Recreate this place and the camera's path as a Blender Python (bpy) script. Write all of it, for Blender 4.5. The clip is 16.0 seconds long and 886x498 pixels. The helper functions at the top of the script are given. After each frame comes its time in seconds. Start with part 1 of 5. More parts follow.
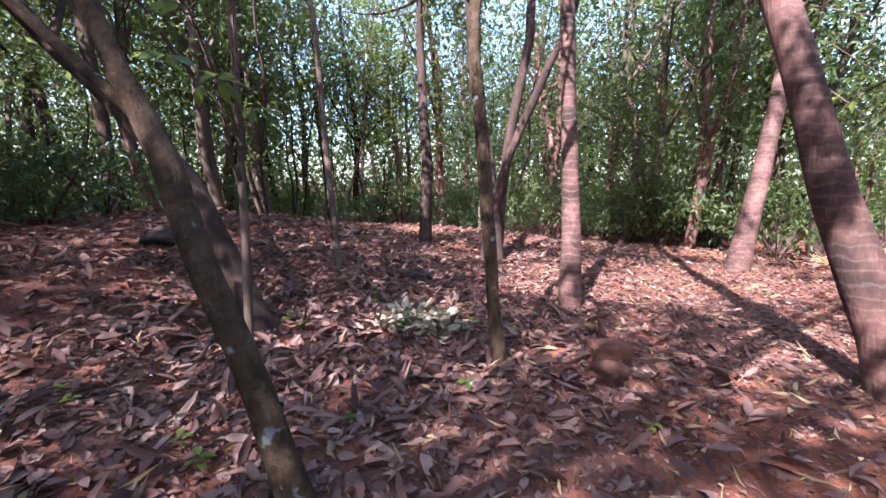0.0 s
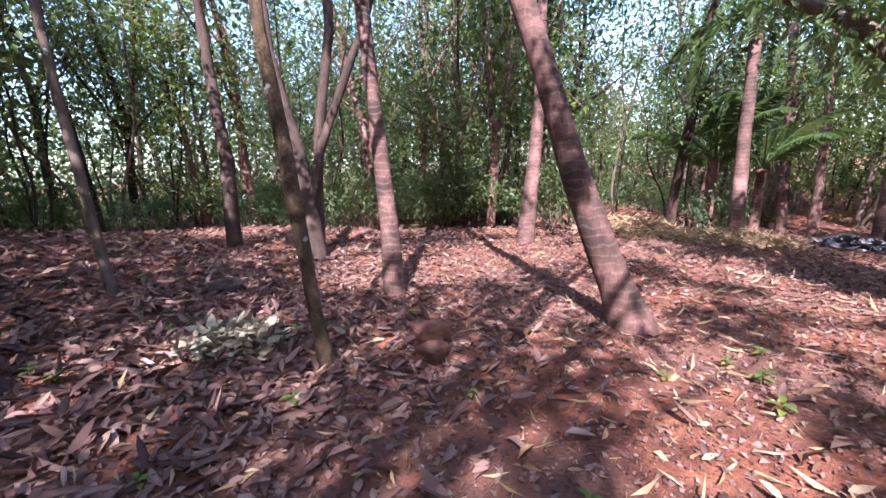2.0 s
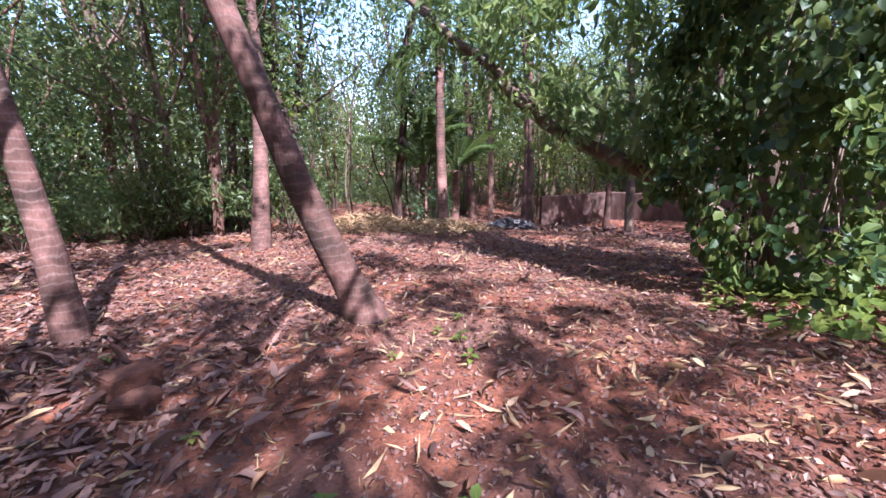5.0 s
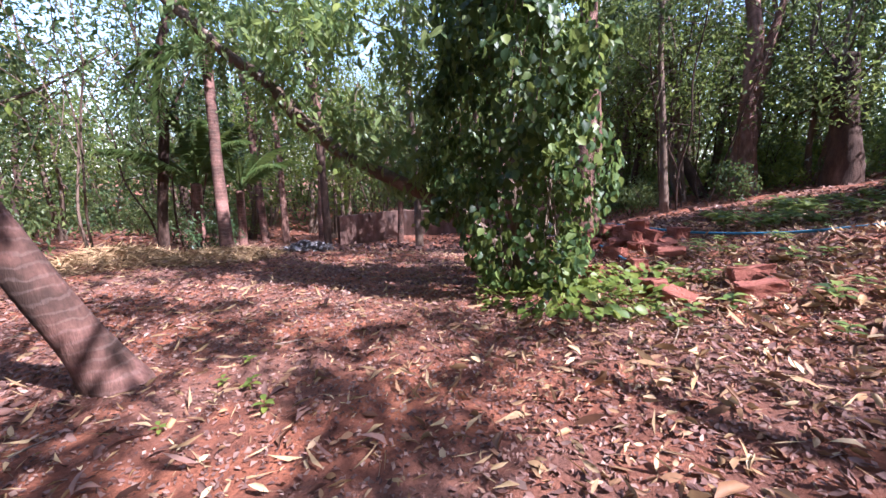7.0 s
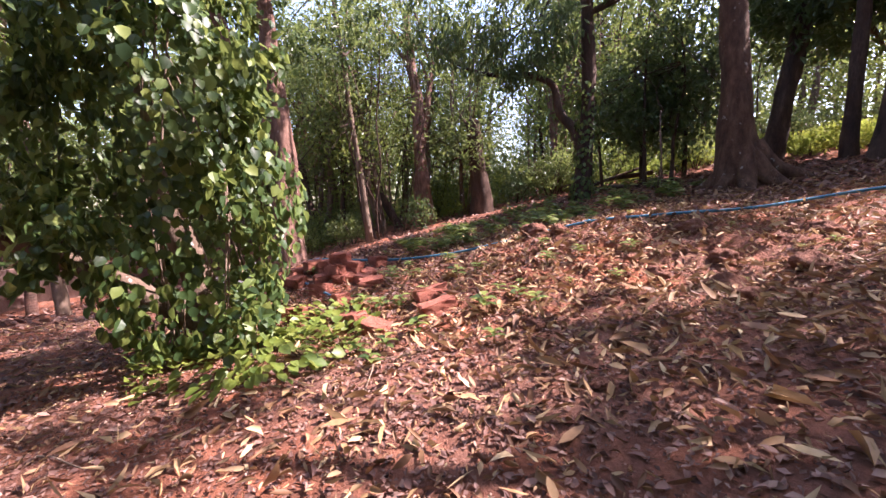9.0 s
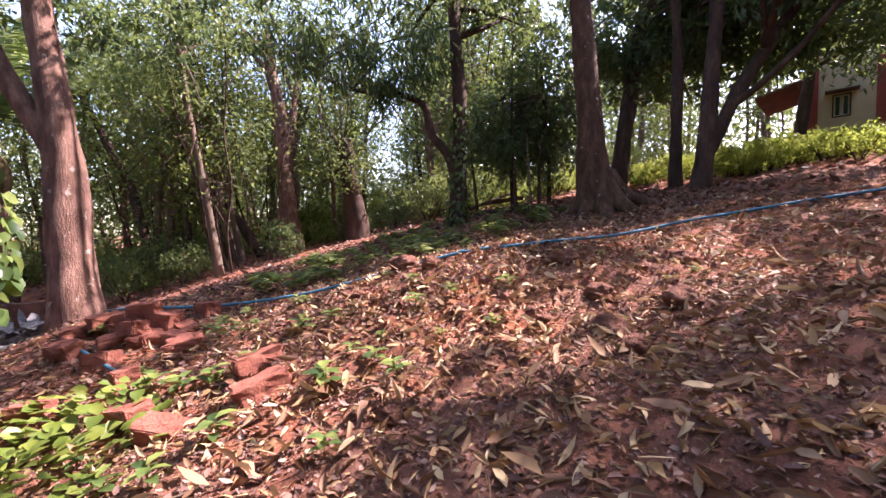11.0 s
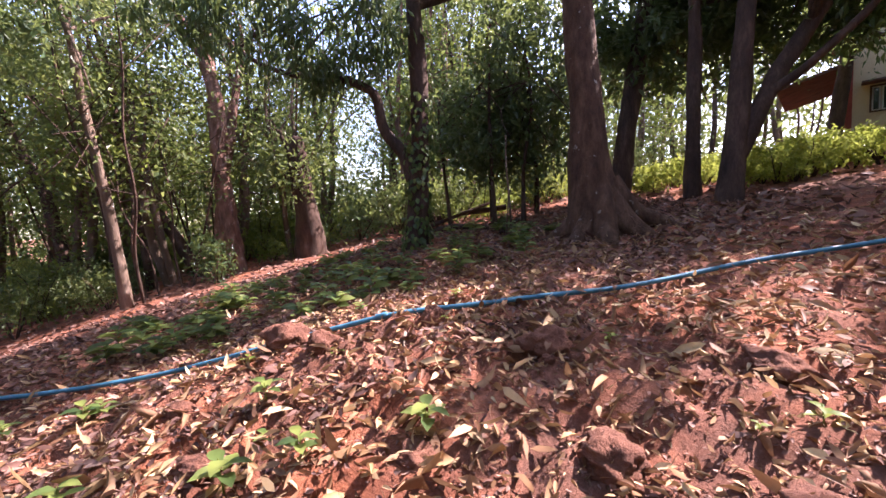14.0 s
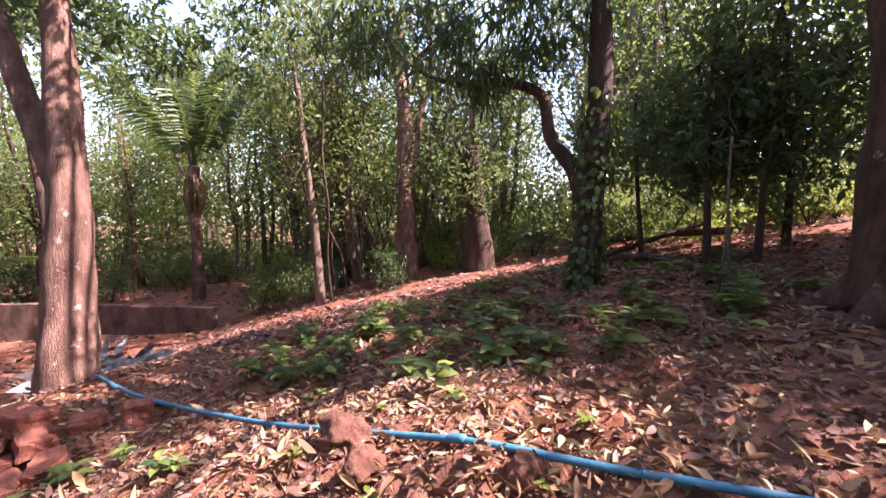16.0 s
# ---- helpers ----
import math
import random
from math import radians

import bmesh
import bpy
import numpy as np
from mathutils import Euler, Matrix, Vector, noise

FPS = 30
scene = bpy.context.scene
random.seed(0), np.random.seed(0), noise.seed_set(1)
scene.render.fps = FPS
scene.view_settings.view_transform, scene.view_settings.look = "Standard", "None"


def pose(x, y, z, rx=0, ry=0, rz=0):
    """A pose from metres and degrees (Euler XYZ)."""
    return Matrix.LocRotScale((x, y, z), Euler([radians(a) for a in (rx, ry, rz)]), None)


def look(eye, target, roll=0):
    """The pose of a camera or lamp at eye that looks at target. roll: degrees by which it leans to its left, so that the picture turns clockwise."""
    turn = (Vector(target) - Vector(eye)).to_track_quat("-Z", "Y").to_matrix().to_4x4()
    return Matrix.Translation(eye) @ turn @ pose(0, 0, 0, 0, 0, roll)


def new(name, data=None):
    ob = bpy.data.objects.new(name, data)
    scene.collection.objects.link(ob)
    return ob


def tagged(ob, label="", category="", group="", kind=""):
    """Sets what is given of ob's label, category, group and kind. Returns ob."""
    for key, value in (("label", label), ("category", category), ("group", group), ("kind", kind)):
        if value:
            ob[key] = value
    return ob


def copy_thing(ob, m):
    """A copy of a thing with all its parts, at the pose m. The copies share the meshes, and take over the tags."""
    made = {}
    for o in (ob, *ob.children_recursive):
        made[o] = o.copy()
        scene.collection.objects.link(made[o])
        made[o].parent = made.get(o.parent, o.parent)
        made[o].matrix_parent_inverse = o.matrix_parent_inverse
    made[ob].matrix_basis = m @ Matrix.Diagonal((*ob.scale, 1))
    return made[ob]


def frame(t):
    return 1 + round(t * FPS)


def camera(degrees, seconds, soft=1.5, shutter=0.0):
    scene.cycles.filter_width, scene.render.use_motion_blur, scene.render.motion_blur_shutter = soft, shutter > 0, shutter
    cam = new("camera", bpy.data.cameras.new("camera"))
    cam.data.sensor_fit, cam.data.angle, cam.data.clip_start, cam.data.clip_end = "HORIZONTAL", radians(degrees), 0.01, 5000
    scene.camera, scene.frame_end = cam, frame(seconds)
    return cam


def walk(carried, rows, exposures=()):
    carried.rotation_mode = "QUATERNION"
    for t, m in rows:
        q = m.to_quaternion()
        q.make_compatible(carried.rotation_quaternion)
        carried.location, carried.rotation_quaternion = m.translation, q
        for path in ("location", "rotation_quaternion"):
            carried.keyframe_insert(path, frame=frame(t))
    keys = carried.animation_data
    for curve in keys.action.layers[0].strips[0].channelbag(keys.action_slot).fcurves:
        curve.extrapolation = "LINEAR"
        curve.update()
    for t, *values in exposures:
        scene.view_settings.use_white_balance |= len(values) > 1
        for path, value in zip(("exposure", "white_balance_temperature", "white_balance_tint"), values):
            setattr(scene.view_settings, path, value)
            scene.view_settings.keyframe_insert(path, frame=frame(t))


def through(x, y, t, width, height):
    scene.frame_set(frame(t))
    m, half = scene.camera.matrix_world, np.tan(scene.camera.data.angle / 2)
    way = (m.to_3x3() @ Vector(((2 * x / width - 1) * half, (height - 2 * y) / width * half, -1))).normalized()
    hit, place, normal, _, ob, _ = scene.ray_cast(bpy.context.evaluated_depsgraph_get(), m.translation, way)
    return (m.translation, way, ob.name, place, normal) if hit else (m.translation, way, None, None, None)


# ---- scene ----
cam = camera(97.1, 16.0)
PATH = [
    (0, (1.071, -0.28, 1.502), (0.228, 1.501, 1.161), -0.7),
    (0.5, (1.084, -0.256, 1.523), (0.417, 1.593, 1.155), -1.5),
    (1, (1.108, -0.235, 1.519), (0.654, 1.675, 1.137), -1.8),
    (1.5, (1.131, -0.222, 1.52), (0.907, 1.727, 1.128), -2.1),
    (2, (1.152, -0.212, 1.521), (1.141, 1.747, 1.117), -2.4),
    (2.5, (1.17, -0.21, 1.521), (1.355, 1.737, 1.103), -2.6),
    (3, (1.189, -0.212, 1.519), (1.56, 1.706, 1.088), -2.7),
    (3.5, (1.207, -0.22, 1.514), (1.762, 1.65, 1.074), -2.6),
    (4, (1.23, -0.228, 1.514), (1.984, 1.57, 1.072), -2.5),
    (4.2, (1.25, -0.231, 1.519), (2.085, 1.531, 1.072), -2.4),
    (6.5, (1.369, -0.313, 1.609), (3.012, 0.755, 1.21), 0.0),
    (7, (1.379, -0.316, 1.616), (3.157, 0.518, 1.239), -0.4),
    (7.5, (1.482, -0.38, 1.627), (3.381, 0.148, 1.286), -1.1),
    (8, (1.606, -0.452, 1.637), (3.575, -0.283, 1.334), -1.5),
    (8.5, (1.779, -0.578, 1.621), (3.755, -0.737, 1.355), -1.8),
    (9, (1.923, -0.622, 1.598), (3.853, -1.097, 1.374), -1.4),
    (9.5, (2.175, -0.757, 1.553), (4.032, -1.479, 1.379), -1.7),
    (9.7, (2.257, -0.784, 1.558), (4.082, -1.589, 1.404), -1.7),
    (11.8, (3.055, -1.735, 1.78), (4.738, -2.809, 1.657), -1.7),
    (12, (3.161, -1.854, 1.8), (4.825, -2.957, 1.685), -1.7),
    (12.5, (3.42, -2.146, 1.922), (5.041, -3.313, 1.82), -1.6),
    (13, (3.707, -2.387, 1.962), (5.302, -3.59, 1.851), -1.9),
    (13.5, (3.924, -2.647, 1.985), (5.548, -3.808, 1.854), -2.2),
    (14, (4.144, -3.0, 2.07), (5.852, -4.032, 1.94), -1.9),
    (14.5, (4.412, -3.279, 2.086), (6.209, -4.151, 1.973), -1.7),
    (15, (4.666, -3.54, 2.146), (6.544, -4.219, 2.042), -1.4),
    (15.5, (4.935, -3.897, 2.246), (6.894, -4.284, 2.128), -0.3),
    (16, (5.08, -4.05, 2.548), (7.073, -4.153, 2.417), 0.6),
]
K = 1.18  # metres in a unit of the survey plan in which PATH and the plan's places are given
walk(cam, [(t, look(Vector(eye) * K, Vector(target) * K, roll)) for t, eye, target, roll in PATH],
     exposures=[(0, 2.1, 5400, 22), (2, 1.95, 5350, 23), (4, 1.85, 5250, 24), (7, 1.85, 5450, 26), (9, 2.15, 6400, 34), (12, 2.2, 6350, 33), (16, 2.35, 6400, 35)])

# ---- light: midday sun over the upper slope, blue sky ----
SUN_AZ, SUN_EL = radians(188), radians(49)
SUN_DIR = Vector((math.sin(SUN_AZ) * math.cos(SUN_EL), math.cos(SUN_AZ) * math.cos(SUN_EL), math.sin(SUN_EL)))
world = bpy.data.worlds.new("sky")
scene.world = world
world.use_nodes = True
sky = world.node_tree.nodes.new("ShaderNodeTexSky")
sky.sky_type, sky.sun_disc = "NISHITA", False
sky.sun_elevation, sky.sun_rotation = SUN_EL, SUN_AZ
sky.air_density, sky.dust_density = 1.2, 1.2
back = world.node_tree.nodes["Background"]
back.inputs["Strength"].default_value = 0.15
world.node_tree.links.new(sky.outputs["Color"], back.inputs["Color"])
sun_lamp = bpy.data.lights.new("sun", "SUN")
sun_lamp.energy, sun_lamp.angle, sun_lamp.color = 5.0, radians(0.6), (1.0, 0.95, 0.88)
sun = new("sun", sun_lamp)
sun.matrix_world = look(SUN_DIR * 60, (0, 0, 0))

rng = np.random.default_rng(7)


# ---- materials ----
def material(name):
    m = bpy.data.materials.new(name)
    m.use_nodes = True
    nt = m.node_tree
    return m, nt, nt.nodes["Principled BSDF"]


def node(nt, kind, **inputs):
    n = nt.nodes.new(kind)
    for key, value in inputs.items():
        n.inputs[key.replace("_", " ")].default_value = value
    return n


def ramp(nt, fac, stops):
    n = nt.nodes.new("ShaderNodeValToRGB")
    els = n.color_ramp.elements
    while len(els) < len(stops):
        els.new(0.5)
    for e, (p, c) in zip(els, stops):
        e.position, e.color = p, (*c, 1)
    nt.links.new(fac, n.inputs["Fac"])
    return n.outputs["Color"]


def place(nt, scale=(1, 1, 1), coord="Object"):
    tc = nt.nodes.new("ShaderNodeTexCoord")
    mp = nt.nodes.new("ShaderNodeMapping")
    mp.inputs["Scale"].default_value = scale
    nt.links.new(tc.outputs[coord], mp.inputs["Vector"])
    return mp.outputs["Vector"]


def noise_fac(nt, vec, scale, detail=5.0, rough=0.6):
    n = node(nt, "ShaderNodeTexNoise", Scale=scale, Detail=detail, Roughness=rough)
    nt.links.new(vec, n.inputs["Vector"])
    return n.outputs["Fac"]


def mix(nt, fac, a, b, kind="MIX"):
    n = nt.nodes.new("ShaderNodeMix")
    n.data_type, n.blend_type = "RGBA", kind
    if isinstance(fac, float):
        n.inputs[0].default_value = fac
    else:
        nt.links.new(fac, n.inputs[0])
    for value, slot in ((a, 6), (b, 7)):
        if isinstance(value, tuple):
            n.inputs[slot].default_value = (*value, 1)
        else:
            nt.links.new(value, n.inputs[slot])
    return n.outputs[2]


def bump(nt, b, height, strength, distance):
    n = node(nt, "ShaderNodeBump", Strength=strength, Distance=distance)
    nt.links.new(height, n.inputs["Height"])
    nt.links.new(n.outputs["Normal"], b.inputs["Normal"])


def rough_material(name, stops, scale, fine, rough=0.9, relief=0.02, stretch=(1, 1, 1), spots=None):
    """Stops of colour over a coarse noise, broken up by a fine one, with relief from both; spots: colour, scale, threshold."""
    m, nt, b = material(name)
    v = place(nt, stretch)
    coarse, grain = noise_fac(nt, v, scale), noise_fac(nt, v, fine, 6.0, 0.7)
    c = ramp(nt, coarse, stops)
    c = mix(nt, 0.55, c, ramp(nt, grain, [(0.3, (0.35, 0.35, 0.35)), (0.7, (0.65, 0.65, 0.65))]), "OVERLAY")
    if spots:
        s = noise_fac(nt, place(nt), spots[1], 3.0)
        c = mix(nt, ramp(nt, s, [(spots[2], (0, 0, 0)), (spots[2] + 0.06, (1, 1, 1))]), c, spots[0])
    nt.links.new(c, b.inputs["Base Color"])
    b.inputs["Roughness"].default_value = rough
    b.inputs["Specular IOR Level"].default_value = 0.25
    bump(nt, b, grain, 0.9, relief)
    return m


def leaf_material(name, colours, through=0.35, rough=0.45, spec=0.4):
    """A leaf: colour varied from leaf to leaf, gloss on top, light let through."""
    m, nt, b = material(name)
    g = nt.nodes.new("ShaderNodeNewGeometry")
    c = ramp(nt, g.outputs["Random Per Island"], [(i / max(1, len(colours) - 1), c) for i, c in enumerate(colours)])
    v = place(nt)
    c = mix(nt, 0.35, c, ramp(nt, noise_fac(nt, v, 22.0), [(0.3, (0.3, 0.3, 0.3)), (0.7, (0.7, 0.7, 0.7))]), "OVERLAY")
    nt.links.new(c, b.inputs["Base Color"])
    b.inputs["Roughness"].default_value, b.inputs["Specular IOR Level"].default_value = rough, spec
    if through:
        t = node(nt, "ShaderNodeBsdfTranslucent")
        nt.links.new(mix(nt, 0.5, c, (0.31, 0.36, 0.09)) if through > 0.25 else c, t.inputs["Color"])
        s = nt.nodes.new("ShaderNodeMixShader")
        s.inputs[0].default_value = through
        nt.links.new(b.outputs[0], s.inputs[1])
        nt.links.new(t.outputs[0], s.inputs[2])
        nt.links.new(s.outputs[0], nt.nodes["Material Output"].inputs["Surface"])
    return m


def soil_material():
    m, nt, b = material("laterite_soil")
    v = place(nt)
    big, mid, fine = noise_fac(nt, v, 0.55, 4.0), noise_fac(nt, v, 3.5), noise_fac(nt, v, 38.0, 7.0, 0.75)
    c = ramp(nt, mid, [(0.30, (0.11, 0.045, 0.030)), (0.48, (0.22, 0.078, 0.044)), (0.62, (0.34, 0.120, 0.062)), (0.78, (0.42, 0.18, 0.105))])
    c = mix(nt, ramp(nt, big, [(0.42, (0, 0, 0)), (0.62, (0.8, 0.8, 0.8))]), c, (0.19, 0.095, 0.068))
    c = mix(nt, 0.8, c, ramp(nt, fine, [(0.28, (0.25, 0.25, 0.25)), (0.72, (0.75, 0.75, 0.75))]), "OVERLAY")
    nt.links.new(c, b.inputs["Base Color"])
    b.inputs["Roughness"].default_value, b.inputs["Specular IOR Level"].default_value = 0.95, 0.15
    bump(nt, b, fine, 1.0, 0.03)
    return m


def palm_bark_material(name, scar):
    """Grey-pink palm bark with thin pale ring scars (scar: how strong) and dark stains."""
    m, nt, b = material(name)
    v = place(nt)
    w = nt.nodes.new("ShaderNodeTexWave")
    w.wave_type, w.bands_direction = "BANDS", "Z"
    w.inputs["Scale"].default_value, w.inputs["Distortion"].default_value, w.inputs["Detail"].default_value = 3.2, 4.5, 3.0
    w.inputs["Detail Scale"].default_value = 2.0
    nt.links.new(v, w.inputs["Vector"])
    grain, stain = noise_fac(nt, place(nt, (1, 1, 0.25)), 40.0), noise_fac(nt, v, 2.2)
    c = ramp(nt, stain, [(0.36, (0.050, 0.028, 0.020)), (0.52, (0.120, 0.060, 0.044)), (0.72, (0.29, 0.145, 0.112))])
    c = mix(nt, ramp(nt, w.outputs["Fac"], [(0.78, (0, 0, 0)), (0.97, (scar, scar, scar))]), c, (0.40, 0.30, 0.26))
    c = mix(nt, 0.6, c, ramp(nt, grain, [(0.3, (0.32, 0.32, 0.32)), (0.7, (0.68, 0.68, 0.68))]), "OVERLAY")
    nt.links.new(c, b.inputs["Base Color"])
    b.inputs["Roughness"].default_value, b.inputs["Specular IOR Level"].default_value = 0.85, 0.25
    bump(nt, b, grain, 0.8, 0.015)
    return m


MAT_SOIL = soil_material()
MAT_PALM = palm_bark_material("palm_bark", 0.10)
MAT_PALM_SCARRED = palm_bark_material("ring_scarred_palm_bark", 0.15)
MAT_BARK = rough_material("brown_bark", [(0.3, (0.075, 0.050, 0.036)), (0.55, (0.15, 0.100, 0.070)), (0.75, (0.25, 0.18, 0.14))], 3.0, 30.0, 0.92, 0.03, (1, 1, 0.3), ((0.42, 0.42, 0.38), 7.0, 0.66))
MAT_BARK_DARK = rough_material("dark_bark", [(0.3, (0.036, 0.023, 0.018)), (0.55, (0.080, 0.047, 0.034)), (0.8, (0.17, 0.105, 0.078))], 3.5, 28.0, 0.95, 0.03, (1, 1, 0.3))
MAT_BARK_MOSS = rough_material("mossy_bark", [(0.32, (0.052, 0.032, 0.018)), (0.5, (0.115, 0.070, 0.036)), (0.72, (0.22, 0.145, 0.085))], 11.0, 48.0, 0.95, 0.06, (1, 1, 0.65), ((0.44, 0.43, 0.38), 6.0, 0.66))
MAT_BARK_RED = rough_material("red_brown_bark", [(0.3, (0.095, 0.050, 0.038)), (0.5, (0.20, 0.105, 0.076)), (0.72, (0.36, 0.205, 0.155))], 5.5, 34.0, 0.92, 0.06, (1, 1, 0.35), ((0.42, 0.32, 0.27), 5.0, 0.64))
MAT_BARK_BIG = rough_material("great_tree_bark", [(0.3, (0.058, 0.029, 0.018)), (0.5, (0.110, 0.056, 0.034)), (0.74, (0.20, 0.112, 0.072))], 6.0, 36.0, 0.93, 0.06, (1, 1, 0.4), ((0.34, 0.30, 0.26), 6.0, 0.66))
MAT_LEAF = leaf_material("forest_leaf", [(0.052, 0.082, 0.032), (0.085, 0.122, 0.042), (0.125, 0.160, 0.055), (0.175, 0.195, 0.066)], 0.48)
MAT_LEAF_DARK = leaf_material("dark_mango_leaf", [(0.034, 0.066, 0.032), (0.055, 0.098, 0.042), (0.085, 0.140, 0.052)], 0.40, 0.38)
MAT_LEAF_LIGHT = leaf_material("yellow_green_leaf", [(0.085, 0.13, 0.022), (0.15, 0.20, 0.032), (0.22, 0.25, 0.045), (0.10, 0.16, 0.03)], 0.45)
# yellow-green hedge leaf, its colour brightened to stand for full sun
MAT_HEDGE = leaf_material("sun_brightened_hedge_leaf", [(0.20, 0.25, 0.025), (0.32, 0.36, 0.04), (0.40, 0.42, 0.06), (0.14, 0.20, 0.03)], 0.5)
# dark creeper leaf; the palest colours stand for sunlit flecks
MAT_VINE = leaf_material("vine_leaf", [(0.024, 0.052, 0.018), (0.036, 0.072, 0.022), (0.055, 0.098, 0.028), (0.10, 0.155, 0.040), (0.22, 0.26, 0.065)], 0.42, 0.45, 0.4)
# leaf green raised in colour to stand for sunlight on the leaves
MAT_LEAF_SUN_TINT = leaf_material("sun_tinted_leaf", [(0.085, 0.14, 0.045), (0.13, 0.19, 0.06), (0.19, 0.25, 0.08), (0.24, 0.28, 0.09)], 0.55, 0.38, 0.5)
MAT_SAPLING = leaf_material("jackfruit_leaf", [(0.06, 0.14, 0.06), (0.10, 0.20, 0.09), (0.22, 0.28, 0.03)], 0.4, 0.35, 0.5)
MAT_FROND = leaf_material("palm_leaflet", [(0.050, 0.090, 0.024), (0.085, 0.130, 0.036), (0.12, 0.16, 0.045)], 0.35)
MAT_FROND_DRY = leaf_material("dry_palm_leaflet", [(0.22, 0.16, 0.09), (0.32, 0.24, 0.13)], 0.2, 0.8, 0.1)
MAT_LITTER = leaf_material("fallen_leaf", [(0.075, 0.036, 0.029), (0.13, 0.064, 0.048), (0.20, 0.105, 0.080), (0.28, 0.16, 0.12), (0.10, 0.048, 0.037), (0.38, 0.245, 0.185)], 0.10, 0.7, 0.25)
MAT_LITTER_PALE = leaf_material("bleached_fallen_leaf", [(0.11, 0.050, 0.028), (0.25, 0.130, 0.062), (0.40, 0.24, 0.11), (0.15, 0.068, 0.038), (0.30, 0.17, 0.085), (0.60, 0.44, 0.24), (0.18, 0.085, 0.046)], 0.14, 0.65, 0.3)
MAT_DRYHEAP = leaf_material("grey_dry_leaf", [(0.20, 0.16, 0.10), (0.30, 0.245, 0.16), (0.40, 0.34, 0.23)], 0.15, 0.8, 0.15)
MAT_STRAW = leaf_material("straw", [(0.30, 0.19, 0.10), (0.42, 0.29, 0.15), (0.22, 0.13, 0.07)], 0.0, 0.85, 0.1)
MAT_TWIG = rough_material("dry_twig", [(0.3, (0.12, 0.08, 0.055)), (0.7, (0.30, 0.22, 0.16))], 6.0, 40.0, 0.9, 0.005)
MAT_BLOCK = rough_material("laterite_block", [(0.3, (0.20, 0.068, 0.045)), (0.55, (0.34, 0.118, 0.078)), (0.78, (0.46, 0.20, 0.135))], 5.0, 45.0, 0.95, 0.03)
MAT_CLOD = rough_material("earth_clod", [(0.3, (0.12, 0.050, 0.034)), (0.6, (0.22, 0.095, 0.060)), (0.8, (0.30, 0.15, 0.095))], 7.0, 50.0, 0.97, 0.04)
MAT_ROCK = rough_material("dark_rock", [(0.3, (0.040, 0.026, 0.021)), (0.6, (0.080, 0.052, 0.042)), (0.8, (0.15, 0.105, 0.085))], 5.0, 40.0, 0.9, 0.02)
MAT_ASH = rough_material("grey_rubble", [(0.3, (0.12, 0.10, 0.10)), (0.6, (0.30, 0.27, 0.26)), (0.8, (0.5, 0.47, 0.45))], 9.0, 50.0, 0.95, 0.02)
MAT_CONCRETE = rough_material("weathered_concrete", [(0.34, (0.055, 0.033, 0.027)), (0.54, (0.14, 0.080, 0.062)), (0.66, (0.19, 0.125, 0.105)), (0.80, (0.40, 0.34, 0.32))], 1.6, 30.0, 0.92, 0.015, (1, 1, 0.6))
MAT_POST = rough_material("concrete_post", [(0.3, (0.25, 0.20, 0.17)), (0.7, (0.45, 0.38, 0.33))], 6.0, 40.0, 0.9, 0.01)
MAT_PIPE = rough_material("blue_plastic_pipe", [(0.3, (0.040, 0.13, 0.19)), (0.6, (0.055, 0.19, 0.27)), (0.8, (0.12, 0.27, 0.35))], 6.0, 50.0, 0.4, 0.002, (1, 1, 1), ((0.28, 0.20, 0.15), 5.0, 0.66))
MAT_WALL = rough_material("cream_plaster", [(0.3, (0.52, 0.40, 0.25)), (0.6, (0.62, 0.50, 0.32)), (0.8, (0.68, 0.57, 0.40))], 1.5, 40.0, 0.9, 0.005)
MAT_PLINTH = rough_material("dust_stained_plaster", [(0.3, (0.36, 0.17, 0.085)), (0.7, (0.50, 0.28, 0.15))], 2.0, 40.0, 0.9, 0.005)
MAT_PILASTER = rough_material("red_painted_plaster", [(0.3, (0.24, 0.050, 0.036)), (0.7, (0.33, 0.085, 0.06))], 3.0, 40.0, 0.85, 0.005)
MAT_ROOF = rough_material("clay_roof_tile", [(0.3, (0.085, 0.040, 0.030)), (0.7, (0.16, 0.075, 0.052))], 3.0, 30.0, 0.9, 0.02)
MAT_FRAME = rough_material("grey_window_frame", [(0.3, (0.45, 0.45, 0.44)), (0.7, (0.6, 0.6, 0.58))], 4.0, 40.0, 0.5, 0.003)
MAT_FRAME_DARK = rough_material("dark_wood_surround", [(0.3, (0.06, 0.03, 0.022)), (0.7, (0.12, 0.06, 0.04))], 4.0, 40.0, 0.7, 0.003)
MAT_GLASS, _nt, _b = material("window_glass")
_b.inputs["Base Color"].default_value, _b.inputs["Roughness"].default_value = (0.03, 0.04, 0.045, 1), 0.06
_b.inputs["Specular IOR Level"].default_value = 0.8


# ---- mesh helpers ----
def mesh_object(name, verts, faces, mat, smooth=True):
    me = bpy.data.meshes.new(name)
    me.from_pydata([tuple(v) for v in verts], [], [tuple(f) for f in faces])
    me.materials.append(mat)
    if smooth:
        me.polygons.foreach_set("use_smooth", [True] * len(me.polygons))
    me.update()
    return new(name, me)


